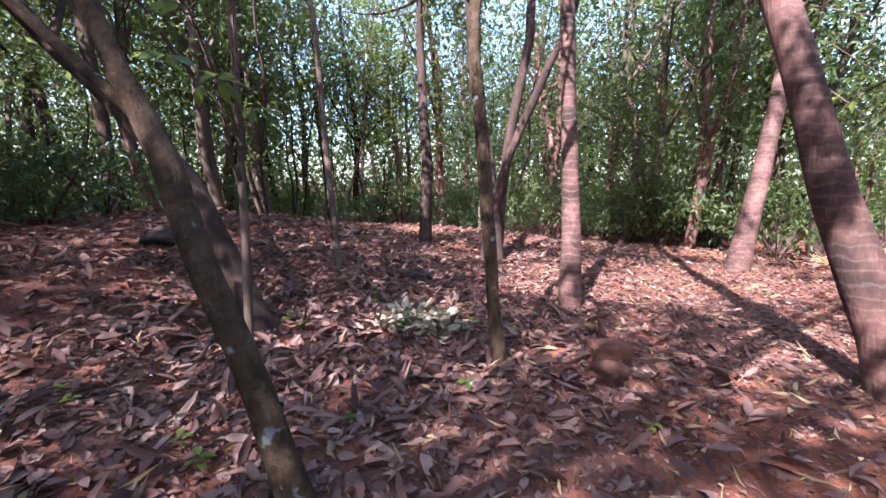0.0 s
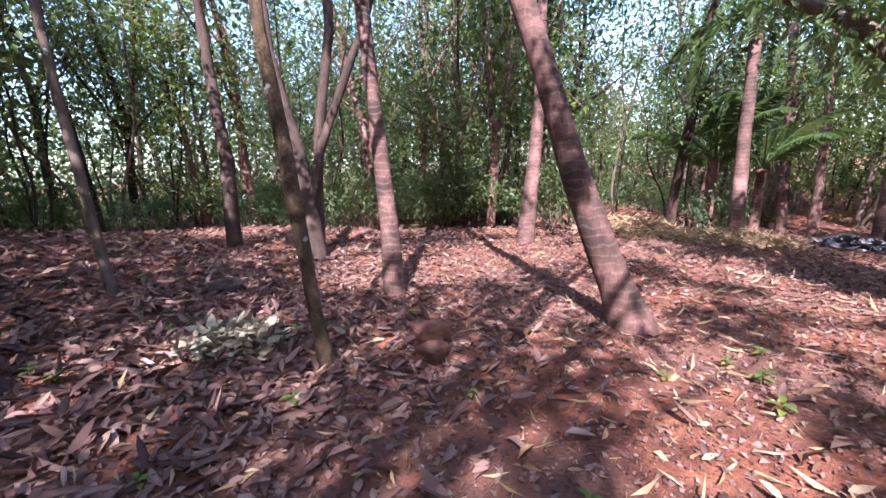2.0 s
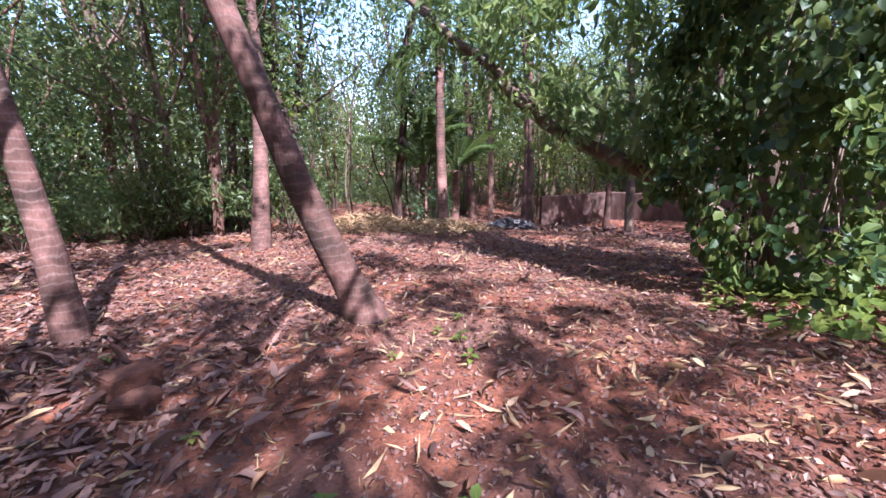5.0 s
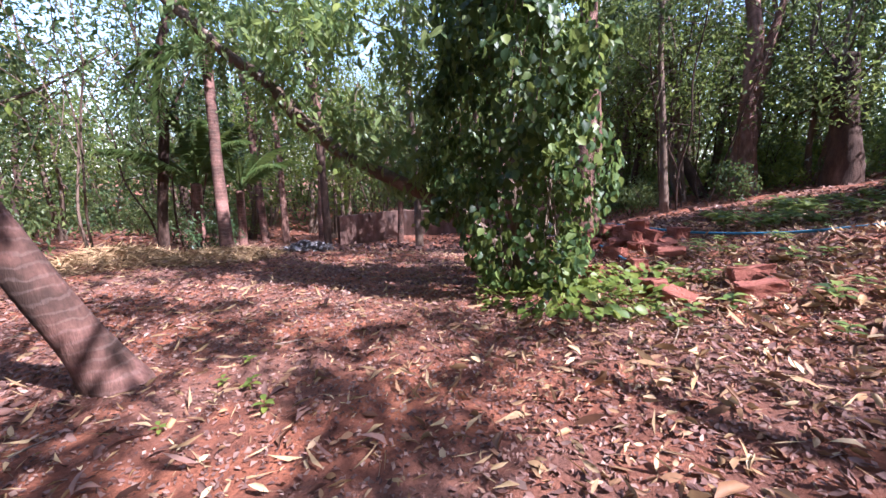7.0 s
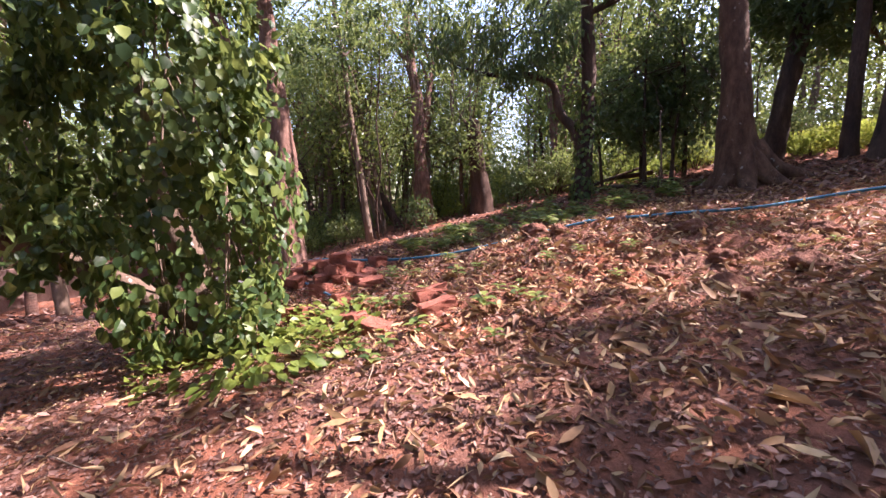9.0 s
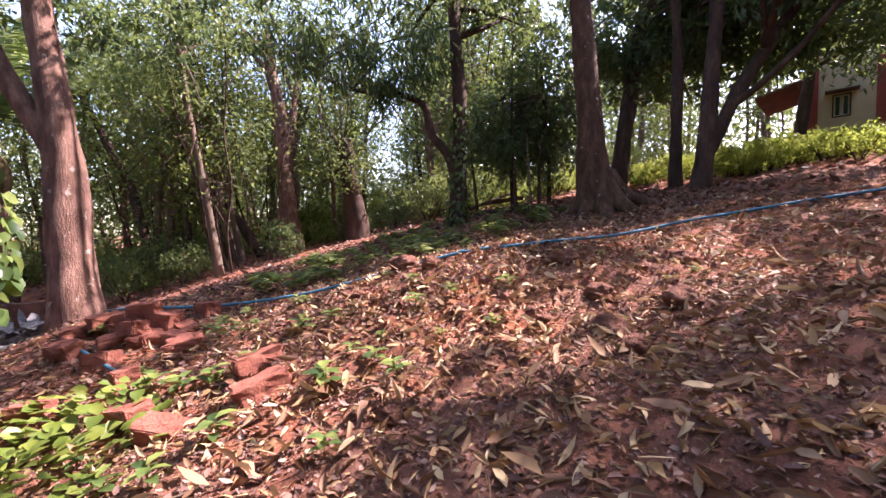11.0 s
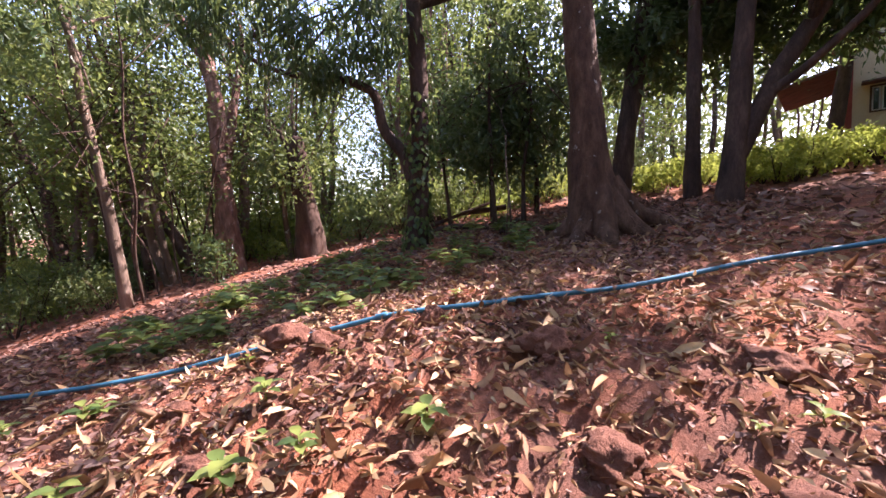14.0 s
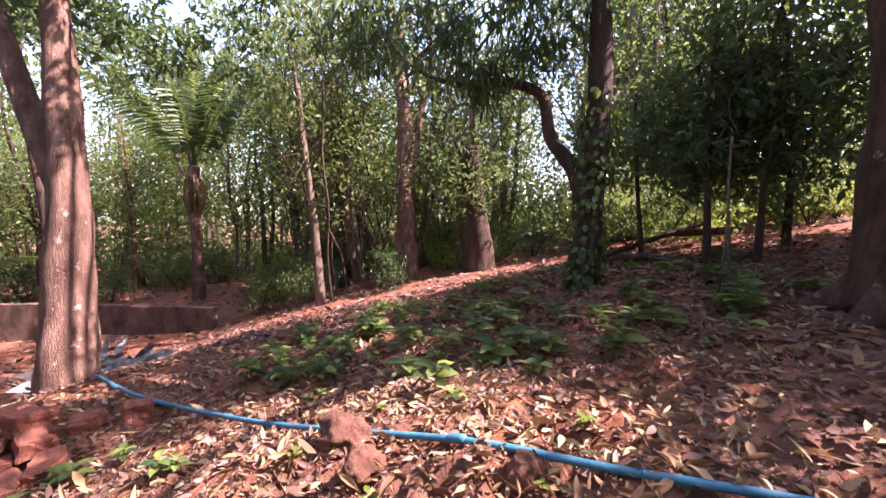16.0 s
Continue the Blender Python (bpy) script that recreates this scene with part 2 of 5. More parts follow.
def arrays_object(name, verts, tris, mat, smooth=False):
    """The same from numpy arrays, triangles only."""
    me = bpy.data.meshes.new(name)
    n, k = len(verts), len(tris)
    me.vertices.add(n)
    me.vertices.foreach_set("co", np.asarray(verts, np.float32).ravel())
    me.loops.add(3 * k)
    me.loops.foreach_set("vertex_index", np.asarray(tris, np.int32).ravel())
    me.polygons.add(k)
    me.polygons.foreach_set("loop_start", np.arange(0, 3 * k, 3, dtype=np.int32))
    me.polygons.foreach_set("use_smooth", np.full(k, smooth))
    me.materials.append(mat)
    me.update(calc_edges=True)
    me.validate()
    return new(name, me)


def under(ob, parent, label=""):
    ob.parent = parent
    ob.matrix_parent_inverse = parent.matrix_world.inverted() if parent.type != "EMPTY" else Matrix.Translation(-parent.location)
    if label:
        ob["label"] = label
    return ob


def thing(name, x, y, z, label, category, group=""):
    e = new(name)
    e.location, e.empty_display_size = (x, y, z), 0.2
    return tagged(e, label, category, group)


def tube_data(points, sides=12, rough=0.06, rings=None, seed=0, step_len=0.12):
    """A limb along a smoothed line of (x, y, z, radius) in metres; rings: spacing of raised ring scars."""
    p = np.array(points, float)
    seg = np.r_[0, np.cumsum(np.linalg.norm(np.diff(p[:, :3], axis=0), axis=1))]
    n = max(4, min(90, int(seg[-1] / step_len)))
    s = np.linspace(0, seg[-1], n)
    q = np.stack([np.interp(s, seg, p[:, i]) for i in range(4)], 1)
    for _ in range(3):
        q[1:-1] = (q[:-2] + 2 * q[1:-1] + q[2:]) / 4
    q[0, :3], q[-1, :3] = p[0, :3], p[-1, :3]
    d = np.gradient(q[:, :3], axis=0)
    d /= np.linalg.norm(d, axis=1, keepdims=True) + 1e-9
    ref = np.array([1.0, 0.2, 0.1]) if abs(d[:, 0]).mean() < 0.8 else np.array([0, 1.0, 0])
    u = np.cross(d, ref)
    u /= np.linalg.norm(u, axis=1, keepdims=True)
    v = np.cross(d, u)
    a = np.linspace(0, 2 * np.pi, sides, endpoint=False)
    r = q[:, 3].copy()
    if rings:
        r *= 1 + 0.005 * (np.mod(s + 0.035 * np.sin(5.3 * s), rings) < rings * 0.3)
    wob = 1 + rough * (np.sin(2 * a[None] + s[:, None] * 2.1 + seed) + 0.6 * np.sin(3 * a[None] - s[:, None] * 3.3 + 2 * seed) + 0.5 * np.sin(5 * a[None] + s[:, None] * 7.0 + seed))
    ring = q[:, None, :3] + (r[:, None] * wob)[..., None] * (np.cos(a)[None, :, None] * u[:, None] + np.sin(a)[None, :, None] * v[:, None])
    verts = np.concatenate([ring.reshape(-1, 3), q[-1:, :3] + d[-1:] * r[-1] * 0.4])
    i = np.arange(n - 1)[:, None] * sides
    j = np.arange(sides)[None]
    k = (j + 1) % sides
    quads = np.stack([i + j, i + k, i + sides + k, i + sides + j], -1).reshape(-1, 4)
    tris = np.concatenate([quads[:, [0, 1, 2]], quads[:, [0, 2, 3]], np.stack([(n - 1) * sides + j[0], (n - 1) * sides + k[0], np.full(sides, n * sides)], -1)])
    return verts, tris


def joined(parts):
    vs, ts, off = [], [], 0
    for v, t in parts:
        vs.append(v)
        ts.append(np.asarray(t) + off)
        off += len(v)
    return np.concatenate(vs), np.concatenate(ts)


def limb(name, lines, mat, parent=None, label="", **kw):
    """One mesh of one or more limbs that grow together."""
    v, t = joined([tube_data(line, **kw) for line in lines])
    ob = arrays_object(name, v, t, mat, True)
    return under(ob, parent, label) if parent else ob


def leaf_data(c, d, nrm, length, width, fine=False, droop=0.15, fold=0.16, skew=0.0):
    """Leaves at c that point along d with faces towards nrm; two folded triangles each, or six with a curved blade."""
    c, d, nrm = (np.asarray(a, float) for a in (c, d, nrm))
    d = d / (np.linalg.norm(d, axis=1, keepdims=True) + 1e-9)
    side = np.cross(d, nrm)
    side /= np.linalg.norm(side, axis=1, keepdims=True) + 1e-9
    up = np.cross(side, d)
    L, W = np.broadcast_to(length, len(c))[:, None], np.broadcast_to(width, len(c))[:, None]
    n = np.arange(len(c))[:, None]
    if not fine:
        verts = np.stack([c, c + d * L * 0.45 + side * W / 2 + up * W * fold, c + d * L - up * L * droop + side * L * skew, c + d * L * 0.45 - side * W / 2 + up * W * fold], 1)
        tris = np.concatenate([n * 4 + [0, 1, 2], n * 4 + [0, 2, 3]])
        return verts.reshape(-1, 3), tris
    m1, m2 = c + d * L * 0.33 - up * L * droop * 0.1, c + d * L * 0.68 - up * L * droop * 0.45
    m2 = m2 + side * L * skew * 0.5
    verts = np.stack([c, m1 + side * W * 0.46 + up * W * fold, m2 + side * W * 0.40 + up * W * fold * 0.8, c + d * L - up * L * droop + side * L * skew, m2 - side * W * 0.40 + up * W * fold * 0.8, m1 - side * W * 0.46 + up * W * fold, m1, m2], 1)
    tris = np.concatenate([n * 8 + f for f in ([0, 1, 6], [0, 6, 5], [1, 2, 7], [1, 7, 6], [6, 7, 4], [6, 4, 5], [2, 3, 7], [7, 3, 4])])
    return verts.reshape(-1, 3), tris


def blob_points(n, centre, radii, clumps, spread, r):
    """n points in uneven clumps inside an ellipsoid."""
    k = r.normal(size=(clumps, 3))
    k *= (r.random((clumps, 1)) ** 0.4) / np.linalg.norm(k, axis=1, keepdims=True)
    at = k[r.integers(0, clumps, n)] * np.array(radii) + np.array(centre)
    return at + r.normal(size=(n, 3)) * spread


def foliage(name, pts, mat, r, length, parent=None, label="", shape=0.38, down=0.5, fine=False, spread=0.35):
    n = len(pts)
    d = r.normal(size=(n, 3)) + [0, 0, -down]
    nr = r.normal(size=(n, 3)) * 0.7 + [0, 0, 1.0]
    L = length * (1 + spread * (r.random(n) * 2 - 1))
    v, t = leaf_data(pts, d, nr, L, L * shape, fine)
    ob = arrays_object(name, v, t, mat)
    return under(ob, parent, label) if parent else ob


# ---- the lie of the land ----
def soft(v, s):
    return s * np.log1p(np.exp(np.clip(v / s, -40.0, 40.0)))


def step(v, s):
    return 1.0 / (1.0 + np.exp(-np.clip(v / s, -40.0, 40.0)))


def hump(x, y, cx, cy, sx, sy, h):
    return h * np.exp(-((x - cx) / sx) ** 2 - ((y - cy) / sy) ** 2)


def plan_z(x, y):
    """Height of the ground: a slope that climbs towards -y, a hollow behind the vine tree, banks and humps."""
    z = 0.20 * soft(0.9 - y, 1.6) - 0.05 - 0.20 * soft(-24.0 - y, 3.0)
    z += hump(x, y, 10.1, 0.3, 1.7, 1.4, 0.40) + hump(x, y, 10.9, -7.0, 2.0, 1.6, 0.25) + hump(x, y, -7.0, 4.0, 4.0, 5.0, 1.0)
    z += hump(x, y, 7.3, -4.3, 1.3, 2.0, 0.24) - hump(x, y, 4.8, -4.2, 0.7, 0.9, 0.20) - hump(x, y, 5.9, -0.6, 0.8, 0.8, 0.12)
    z -= np.minimum(1.05, 0.14 * soft(x - 7.5, 1.5)) * step(y - 0.8, 1.0) * (1.0 - 0.85 * step(x - 19.0, 0.8))
    z += 0.36 * step(-(x + 3.25), 0.10) * np.exp(-(((y - 0.5) / 1.2) ** 2)) * np.exp(-(((x + 3.6) / 1.4) ** 2))
    return z - 0.30 * step(y - 11.5 + 0.25 * x, 0.5)


def relief(x, y):
    """Small lumps and hollows of trodden and dug earth, in metres."""
    bank = np.exp(-(((x / K - 6.6) / 2.4) ** 2) - ((y / K + 4.2) / 3.2) ** 2)
    a = 0.020 * np.sin(3.1 * x + 1.3 * y) * np.sin(2.3 * y - 0.7 * x) + 0.012 * np.sin(7.7 * x - 2.9 * y + 1) * np.sin(6.1 * y + 3.3 * x)
    dug = np.sin(9.7 * x + 2.6 * np.sin(3.7 * y + 1)) * np.sin(8.9 * y + 2.4 * np.sin(4.1 * x))
    a = a - 0.11 * bank * step(dug - 0.35, 0.07) + 0.03 * bank * step(-dug - 0.5, 0.1)
    return a + (0.012 + 0.045 * bank) * np.sin(5.3 * x + 2.2 * np.sin(1.9 * y)) * np.sin(4.7 * y + 1.8 * np.sin(2.3 * x))


def ground_z(x, y):
    """Height of the ground in metres."""
    return plan_z(np.asarray(x) / K, np.asarray(y) / K) * K + relief(np.asarray(x), np.asarray(y))


def gz(x, y):
    return float(ground_z(x, y))


# ---- ground ----
def spaced(lo, hi, fine, reach):
    mid = np.arange(lo, hi, fine)
    out = hi + np.cumsum(fine * 1.35 ** np.arange(1, 60))
    out = out[out < reach]
    return np.r_[-(out[::-1] - hi) + lo, mid, out, [reach]]


def build_ground():
    xs, ys = spaced(-9.0, 20.0, 0.085, 600.0), spaced(-14.0, 14.0, 0.085, 600.0)
    X, Y = np.meshgrid(xs, ys)
    Z = ground_z(X, Y)
    n, m = len(ys), len(xs)
    i = (np.arange(n - 1)[:, None] * m + np.arange(m - 1)[None]).ravel()
    tris = np.concatenate([np.stack([i, i + 1, i + m + 1], 1), np.stack([i, i + m + 1, i + m], 1)])
    ob = arrays_object("ground", np.stack([X, Y, Z], -1).reshape(-1, 3), tris, MAT_SOIL, True)
    tagged(ob, "red laterite soil under dry leaf litter", "ground", kind="structure")


build_ground()


# ---- trees ----
def plan(line):
    return [(x * K, y * K, z * K, r * K) for x, y, z, r in line]


def sunk(line):
    """The same limb with its foot set a little into the ground."""
    x, y, z, r = line[0]
    return [(x, y, gz(x, y) - 0.12, r * 1.12), *line[1:]]


def grown(line, top, r):
    """The limb carried on upwards, bending to the upright, to the height top."""
    p = [np.array(v) for v in line]
    d = p[-1][:3] - p[-2][:3]
    d /= np.linalg.norm(d)
    while p[-1][2] < top and len(p) < 40:
        d = d * 0.88 + np.array([r.normal() * 0.10, r.normal() * 0.10, 0.16])
        d /= np.linalg.norm(d)
        p.append(np.r_[p[-1][:3] + d * 0.8, max(0.02, p[-1][3] * 0.90)])
    return [tuple(v) for v in p]


def boughs(line, k, centre, radii, r, low=0.5):
    """k boughs from the upper part of a limb into the crown."""
    out = []
    for _ in range(k):
        i = int(r.integers(int(len(line) * low), len(line)))
        a = np.array(line[i])
        e = np.array(centre) + r.normal(size=3) * np.array(radii) * 0.5
        mid = (a[:3] + e) / 2 + r.normal(size=3) * 0.25
        out.append([(*a[:3], a[3] * 0.55), (*mid, a[3] * 0.36), (*e, 0.012)])
    return out


def tree(label, lines, bark, top, crown=None, leaf=None, seed=1, count=6, category="tree", leaf_len=0.20, clumps=60, name="tree", group="", rough=0.06, rings=None, shape=0.38):
    """A tree with one or more stems given on the plan; crown: list of (centre, radii, number of leaves) in metres."""
    r = np.random.default_rng(seed)
    lines = [sunk(plan(line)) if i == 0 or line[0][2] < lines[0][0][2] + 0.4 else plan(line) for i, line in enumerate(lines)]
    full = [grown(line, top - 0.6 * i, r) for i, line in enumerate(lines)]
    x, y = lines[0][0][:2]
    t = thing(name, x, y, gz(x, y), label, category, group)
    for line in full:
        limb("trunk", [line], bark, t, seed=seed, rough=rough, rings=rings, sides=14)
    for centre, radii, n in crown or ():
        limbs = []
        for line in full:
            limbs += boughs(line, count, centre, radii, r)
        limb("branchwork", limbs, bark, t, sides=6, step_len=0.4)
        foliage("crown", blob_points(int(n * 1.25), centre, radii, clumps, 0.30, r), leaf or MAT_LEAF, r, leaf_len * 0.9, t, shape=shape)
    return t


def frond_data(length, r, droop=0.9, n=46, leaflet=0.55, dry=False):
    """A feather frond from the origin along +x, rising and drooping."""
    s = np.linspace(0, 1, 14)
    line = [(length * a * (1 - 0.18 * a * a), 0, length * (0.35 * a - droop * a * a * 0.75), 0.022 * (1.15 - a)) for a in s]
    spine = tube_data(line, sides=5, rough=0.0, step_len=0.15)
    a = np.repeat(np.linspace(0.14, 0.99, n), 2)
    side = np.tile([1.0, -1.0], n)
    c = np.stack([length * a * (1 - 0.18 * a * a), 0 * a, length * (0.35 * a - droop * a * a * 0.75)], 1)
    d = np.stack([0.55 + 0 * a, side * 0.9, -0.25 - 0.35 * a + r.normal(size=len(a)) * 0.12 - (0.9 if dry else 0)], 1)
    L = leaflet * (np.sin(np.pi * (0.12 + 0.82 * a)) * 0.8 + 0.25)
    leaves = leaf_data(c, d, np.stack([0 * a, side * -0.3, 1 + 0 * a], 1), L, 0.036, droop=0.25)
    return spine, leaves


FRONDS = {}


def frond(parent, m, kind, length, droop, leaflet, mat, seed):
    """One frond of a palm: a stalk and its leaflets, sharing the mesh of its kind."""
    if kind not in FRONDS:
        r = np.random.default_rng(seed)
        spine, leaves = frond_data(length, r, droop, leaflet=leaflet, dry=mat is MAT_FROND_DRY)
        v, t = joined([spine, leaves])
        ob = arrays_object("frond", v, t, mat)
        FRONDS[kind] = ob.data
    else:
        ob = new("frond", FRONDS[kind])
    ob.parent = parent
    ob.matrix_parent_inverse = Matrix.Translation(-parent.location)
    ob.matrix_basis = m
    return ob


def palm_crown(t, top, n, kind, length, droop, leaflet, r, mat=None, lift=(-10, 55)):
    for i in range(n):
        m = pose(*top, 0, 0, i * 360 / n * 1.0 + r.normal() * 12) @ pose(0, 0, 0, r.normal() * 8, -r.uniform(*lift), 0)
        frond(t, m, kind, length, droop, leaflet, mat or MAT_FROND, 3)


def palm(label, line, top, seed, fronds=15, kind="coconut", length=3.6, droop=0.8, leaflet=0.62, rough=0.03, rings=None, bark=None):
    r = np.random.default_rng(seed)
    pts = grown(sunk(plan(line)), top, r)
    pts = [(x, y, z, max(rad, line[-1][3] * K * 0.8)) for x, y, z, rad in pts]
    t = thing("palm_tree", *pts[0][:2], gz(*pts[0][:2]), label, "palm tree")
    limb("trunk", [pts], bark or MAT_PALM, t, seed=seed, rough=rough, rings=rings, sides=18, step_len=0.05 if top < 4 else 0.09)
    if fronds:
        palm_crown(t, pts[-1][:3], fronds, kind, length, droop, leaflet, r)
    return t


def over(x, y, z):
    return (x * K, y * K, z * K)


# the clearing
tree("leaning tree with mossy brown bark and pale lichen patches", [[(0.04, 0.67, 0.22, 0.071), (-0.03, 0.66, 0.36, 0.065), (-0.16, 0.67, 0.72, 0.061), (-0.29, 0.66, 0.98, 0.056), (-0.42, 0.65, 1.24, 0.054), (-0.53, 0.66, 1.56, 0.056), (-0.61, 0.65, 1.72, 0.048), (-0.74, 0.63, 1.97, 0.032), (-0.86, 0.62, 2.2, 0.039)]],
     MAT_BARK_MOSS, 5.2, [((-3.2, 0.8, 6.0), (1.8, 1.8, 1.0), 1500)], MAT_LEAF, 11)
tree("dark leaning tree trunk with rough bark at the bank", [[(-1.78, 2.04, 0.26, 0.120), (-2.14, 2.03, 0.78, 0.105), (-2.53, 2.01, 1.48, 0.100), (-3.01, 1.97, 1.93, 0.095), (-3.65, 1.91, 2.46, 0.090), (-4.15, 1.82, 2.87, 0.085), (-4.51, 1.70, 3.32, 0.080)], [(-3.0, 1.87, 2.08, 0.05), (-3.5, 2.2, 1.98, 0.045), (-4.0, 2.5, 2.25, 0.04), (-4.8, 2.9, 2.6, 0.03)]],
     MAT_BARK_DARK, 5.6, [((-6.5, 2.2, 6.2), (2.4, 2.4, 1.3), 2600)], MAT_LEAF, 12)


def sapling():
    """A thin jackfruit sapling with a few large leaves on side twigs."""
    r = np.random.default_rng(5)
    line = sunk(plan([(-1.51, 1.65, 0.22, 0.035), (-1.60, 1.79, 1.18, 0.031), (-1.68, 1.88, 1.83, 0.026), (-1.80, 2.03, 2.9, 0.024)]))
    line = grown(line, 4.6, r)
    t = thing("sapling", *line[0][:2], gz(*line[0][:2]), "thin grey sapling with a few large glossy green leaves", "sapling")
    limb("stem", [line], MAT_BARK, t, sides=9, rough=0.08, step_len=0.06)
    tips = [over(-1.62, 1.55, 2.16), over(-1.42, 1.55, 2.18), over(-1.75, 1.45, 2.35), over(-1.35, 1.75, 2.02), over(-1.55, 1.45, 2.62), over(-1.25, 1.6, 2.75), over(-1.45, 1.7, 2.85)]
    for k, e in enumerate(tips):
        a = np.array(line[2][:3]) + [0, 0, 0.05 * k]
        limb("twig", [[(*a, 0.009), (*((a + e) / 2 + [0, 0, 0.05]), 0.007), (*e, 0.004)]], MAT_TWIG, t, sides=5, rough=0.0, step_len=0.08)
        n = 5
        ang = r.random(n) * 6.28
        d = np.stack([np.cos(ang), np.sin(ang), r.normal(size=n) * 0.5 - 0.1], 1)
        v, tr = leaf_data(np.tile(e, (n, 1)) + d * 0.02, d, r.normal(size=(n, 3)) * 0.4 + [0, 0, 1], 0.17 + 0.05 * r.random(n), 0.075, True, 0.25)
        under(arrays_object("leaves", v, tr, MAT_SAPLING, True), t)


sapling()
tree("slender tree with brown mossy bark and a curved foot", [[(0.23, 2.56, 0.08, 0.072), (0.15, 2.6, 0.43, 0.052), (0.1, 2.66, 0.92, 0.053), (0.01, 2.75, 1.59, 0.055), (-0.06, 2.82, 2.13, 0.052), (-0.13, 2.87, 2.57, 0.048), (-0.14, 2.94, 2.93, 0.045)]],
     MAT_BARK_MOSS, 6.5, [((-0.1, 3.8, 7.2), (1.6, 1.6, 1.2), 1300)], MAT_LEAF, 13)
palm("tall palm trunk ringed with pale scars", [(0.5, 4.48, 0.01, 0.137), (0.47, 4.62, 0.82, 0.112), (0.43, 4.71, 1.36, 0.100), (0.35, 4.85, 2.3, 0.092), (0.25, 5.07, 3.65, 0.086)], 9.5, 14, rings=0.13, bark=MAT_PALM_SCARRED)
palm("leaning palm with a thick grey-pink trunk and spreading foot", [(2.88, 3.21, 0.01, 0.225), (2.74, 3.26, 0.34, 0.155), (2.55, 3.33, 0.84, 0.138), (2.34, 3.45, 1.52, 0.124), (2.21, 3.53, 2.02, 0.116), (2.06, 3.62, 2.56, 0.114), (1.95, 3.69, 2.95, 0.112)], 9.0, 15)
palm("palm trunk leaning in the clearing's far corner", [(2.79, 7.7, -0.06, 0.173), (2.94, 7.93, 0.79, 0.150), (3.1, 8.18, 1.73, 0.138), (3.27, 8.48, 2.87, 0.125), (3.38, 8.72, 3.81, 0.106)], 9.0, 16)
tree("many-stemmed tree with dark peeling bark", [[(-1.18, 6.66, 0.05, 0.200), (-1.26, 6.84, 0.72, 0.16), (-1.37, 7.06, 1.5, 0.14), (-1.59, 7.31, 2.29, 0.12), (-1.84, 7.57, 3.08, 0.11), (-2.05, 7.82, 3.86, 0.10)], [(-1.29, 7.02, 0.05, 0.15), (-1.2, 7.29, 1.31, 0.10), (-1.12, 7.54, 2.48, 0.095), (-0.86, 7.89, 4.28, 0.09)], [(-1.25, 6.8, 0.9, 0.09), (-1.05, 7.1, 1.9, 0.08), (-0.4, 7.5, 3.6, 0.07)]],
     MAT_BARK_DARK, 8.5, [((-1.4, 9.8, 8.6), (3.0, 2.6, 1.8), 3200)], MAT_LEAF, 17)
tree("thin pale sapling standing in the leaf litter", [[(-2.59, 3.99, 0.29, 0.055), (-2.74, 4.1, 1.21, 0.050), (-2.92, 4.23, 2.32, 0.046), (-3.11, 4.39, 3.66, 0.042)]],
     MAT_BARK, 6.8, [((-4.0, 5.4, 7.0), (1.4, 1.4, 1.0), 900)], MAT_LEAF, 18)
tree("dark slim tree at the edge of the woods", [[(-2.89, 7.16, 0.19, 0.135), (-3.01, 7.58, 1.84, 0.120), (-3.26, 7.92, 2.96, 0.112)]], MAT_BARK_DARK, 8.0, [((-4.2, 10.0, 8.0), (2.4, 2.2, 1.8), 2400)], MAT_LEAF, 19)
palm("slim areca palm with hanging fronds", [(7.2, 7.8, -0.17, 0.14), (7.45, 8.2, 1.75, 0.12), (7.85, 8.7, 4.4, 0.11)], 4.9, 20, 9, "areca", 2.6, 1.5, 0.5)
palm("slim areca palm behind the hollow", [(12.7, 13.07, -1.2, 0.15), (13.18, 13.97, 4.23, 0.13), (13.36, 14.45, 6.48, 0.12)], 8.5, 21, 10, "areca")
palm("slim areca palm by the low wall", [(13.4, 10.6, -1.1, 0.20), (14.2, 11.2, 1.81, 0.17), (14.9, 11.9, 5.67, 0.15)], 8.0, 22, 12, "coconut")
tree("slim brown tree in the hollow", [[(12.73, 11.94, -1.1, 0.13), (13.16, 12.41, 2.12, 0.11), (13.52, 13.0, 5.07, 0.09)]], MAT_BARK_RED, 8.0, [((16, 15.4, 8.5), (2.2, 2.2, 1.6), 1600)], MAT_LEAF, 23)


def young_palm():
    """A short palm with arching fronds from near the ground."""
    r = np.random.default_rng(6)
    for x, y, n in ((7.75, 9.6, 8), (9.6, 10.4, 8), (15.5, 8.3, 9), (10.6, 14.2, 8)):
        px, py = x * K, y * K
        h = 2.1
        t = thing("palm_tree", px, py, gz(px, py), "young palm with arching green fronds", "palm tree", "young palms")
        limb("trunk", [[(px, py, gz(px, py) - 0.1, 0.16), (px + 0.05, py, gz(px, py) + h * 0.6, 0.14), (px + 0.1, py, gz(px, py) + h, 0.15)]], MAT_PALM, t, rings=0.12, step_len=0.05)
        palm_crown(t, (px + 0.1, py, gz(px, py) + h), n, "young", 3.0, 0.62, 0.55, r, lift=(25, 80))


young_palm()


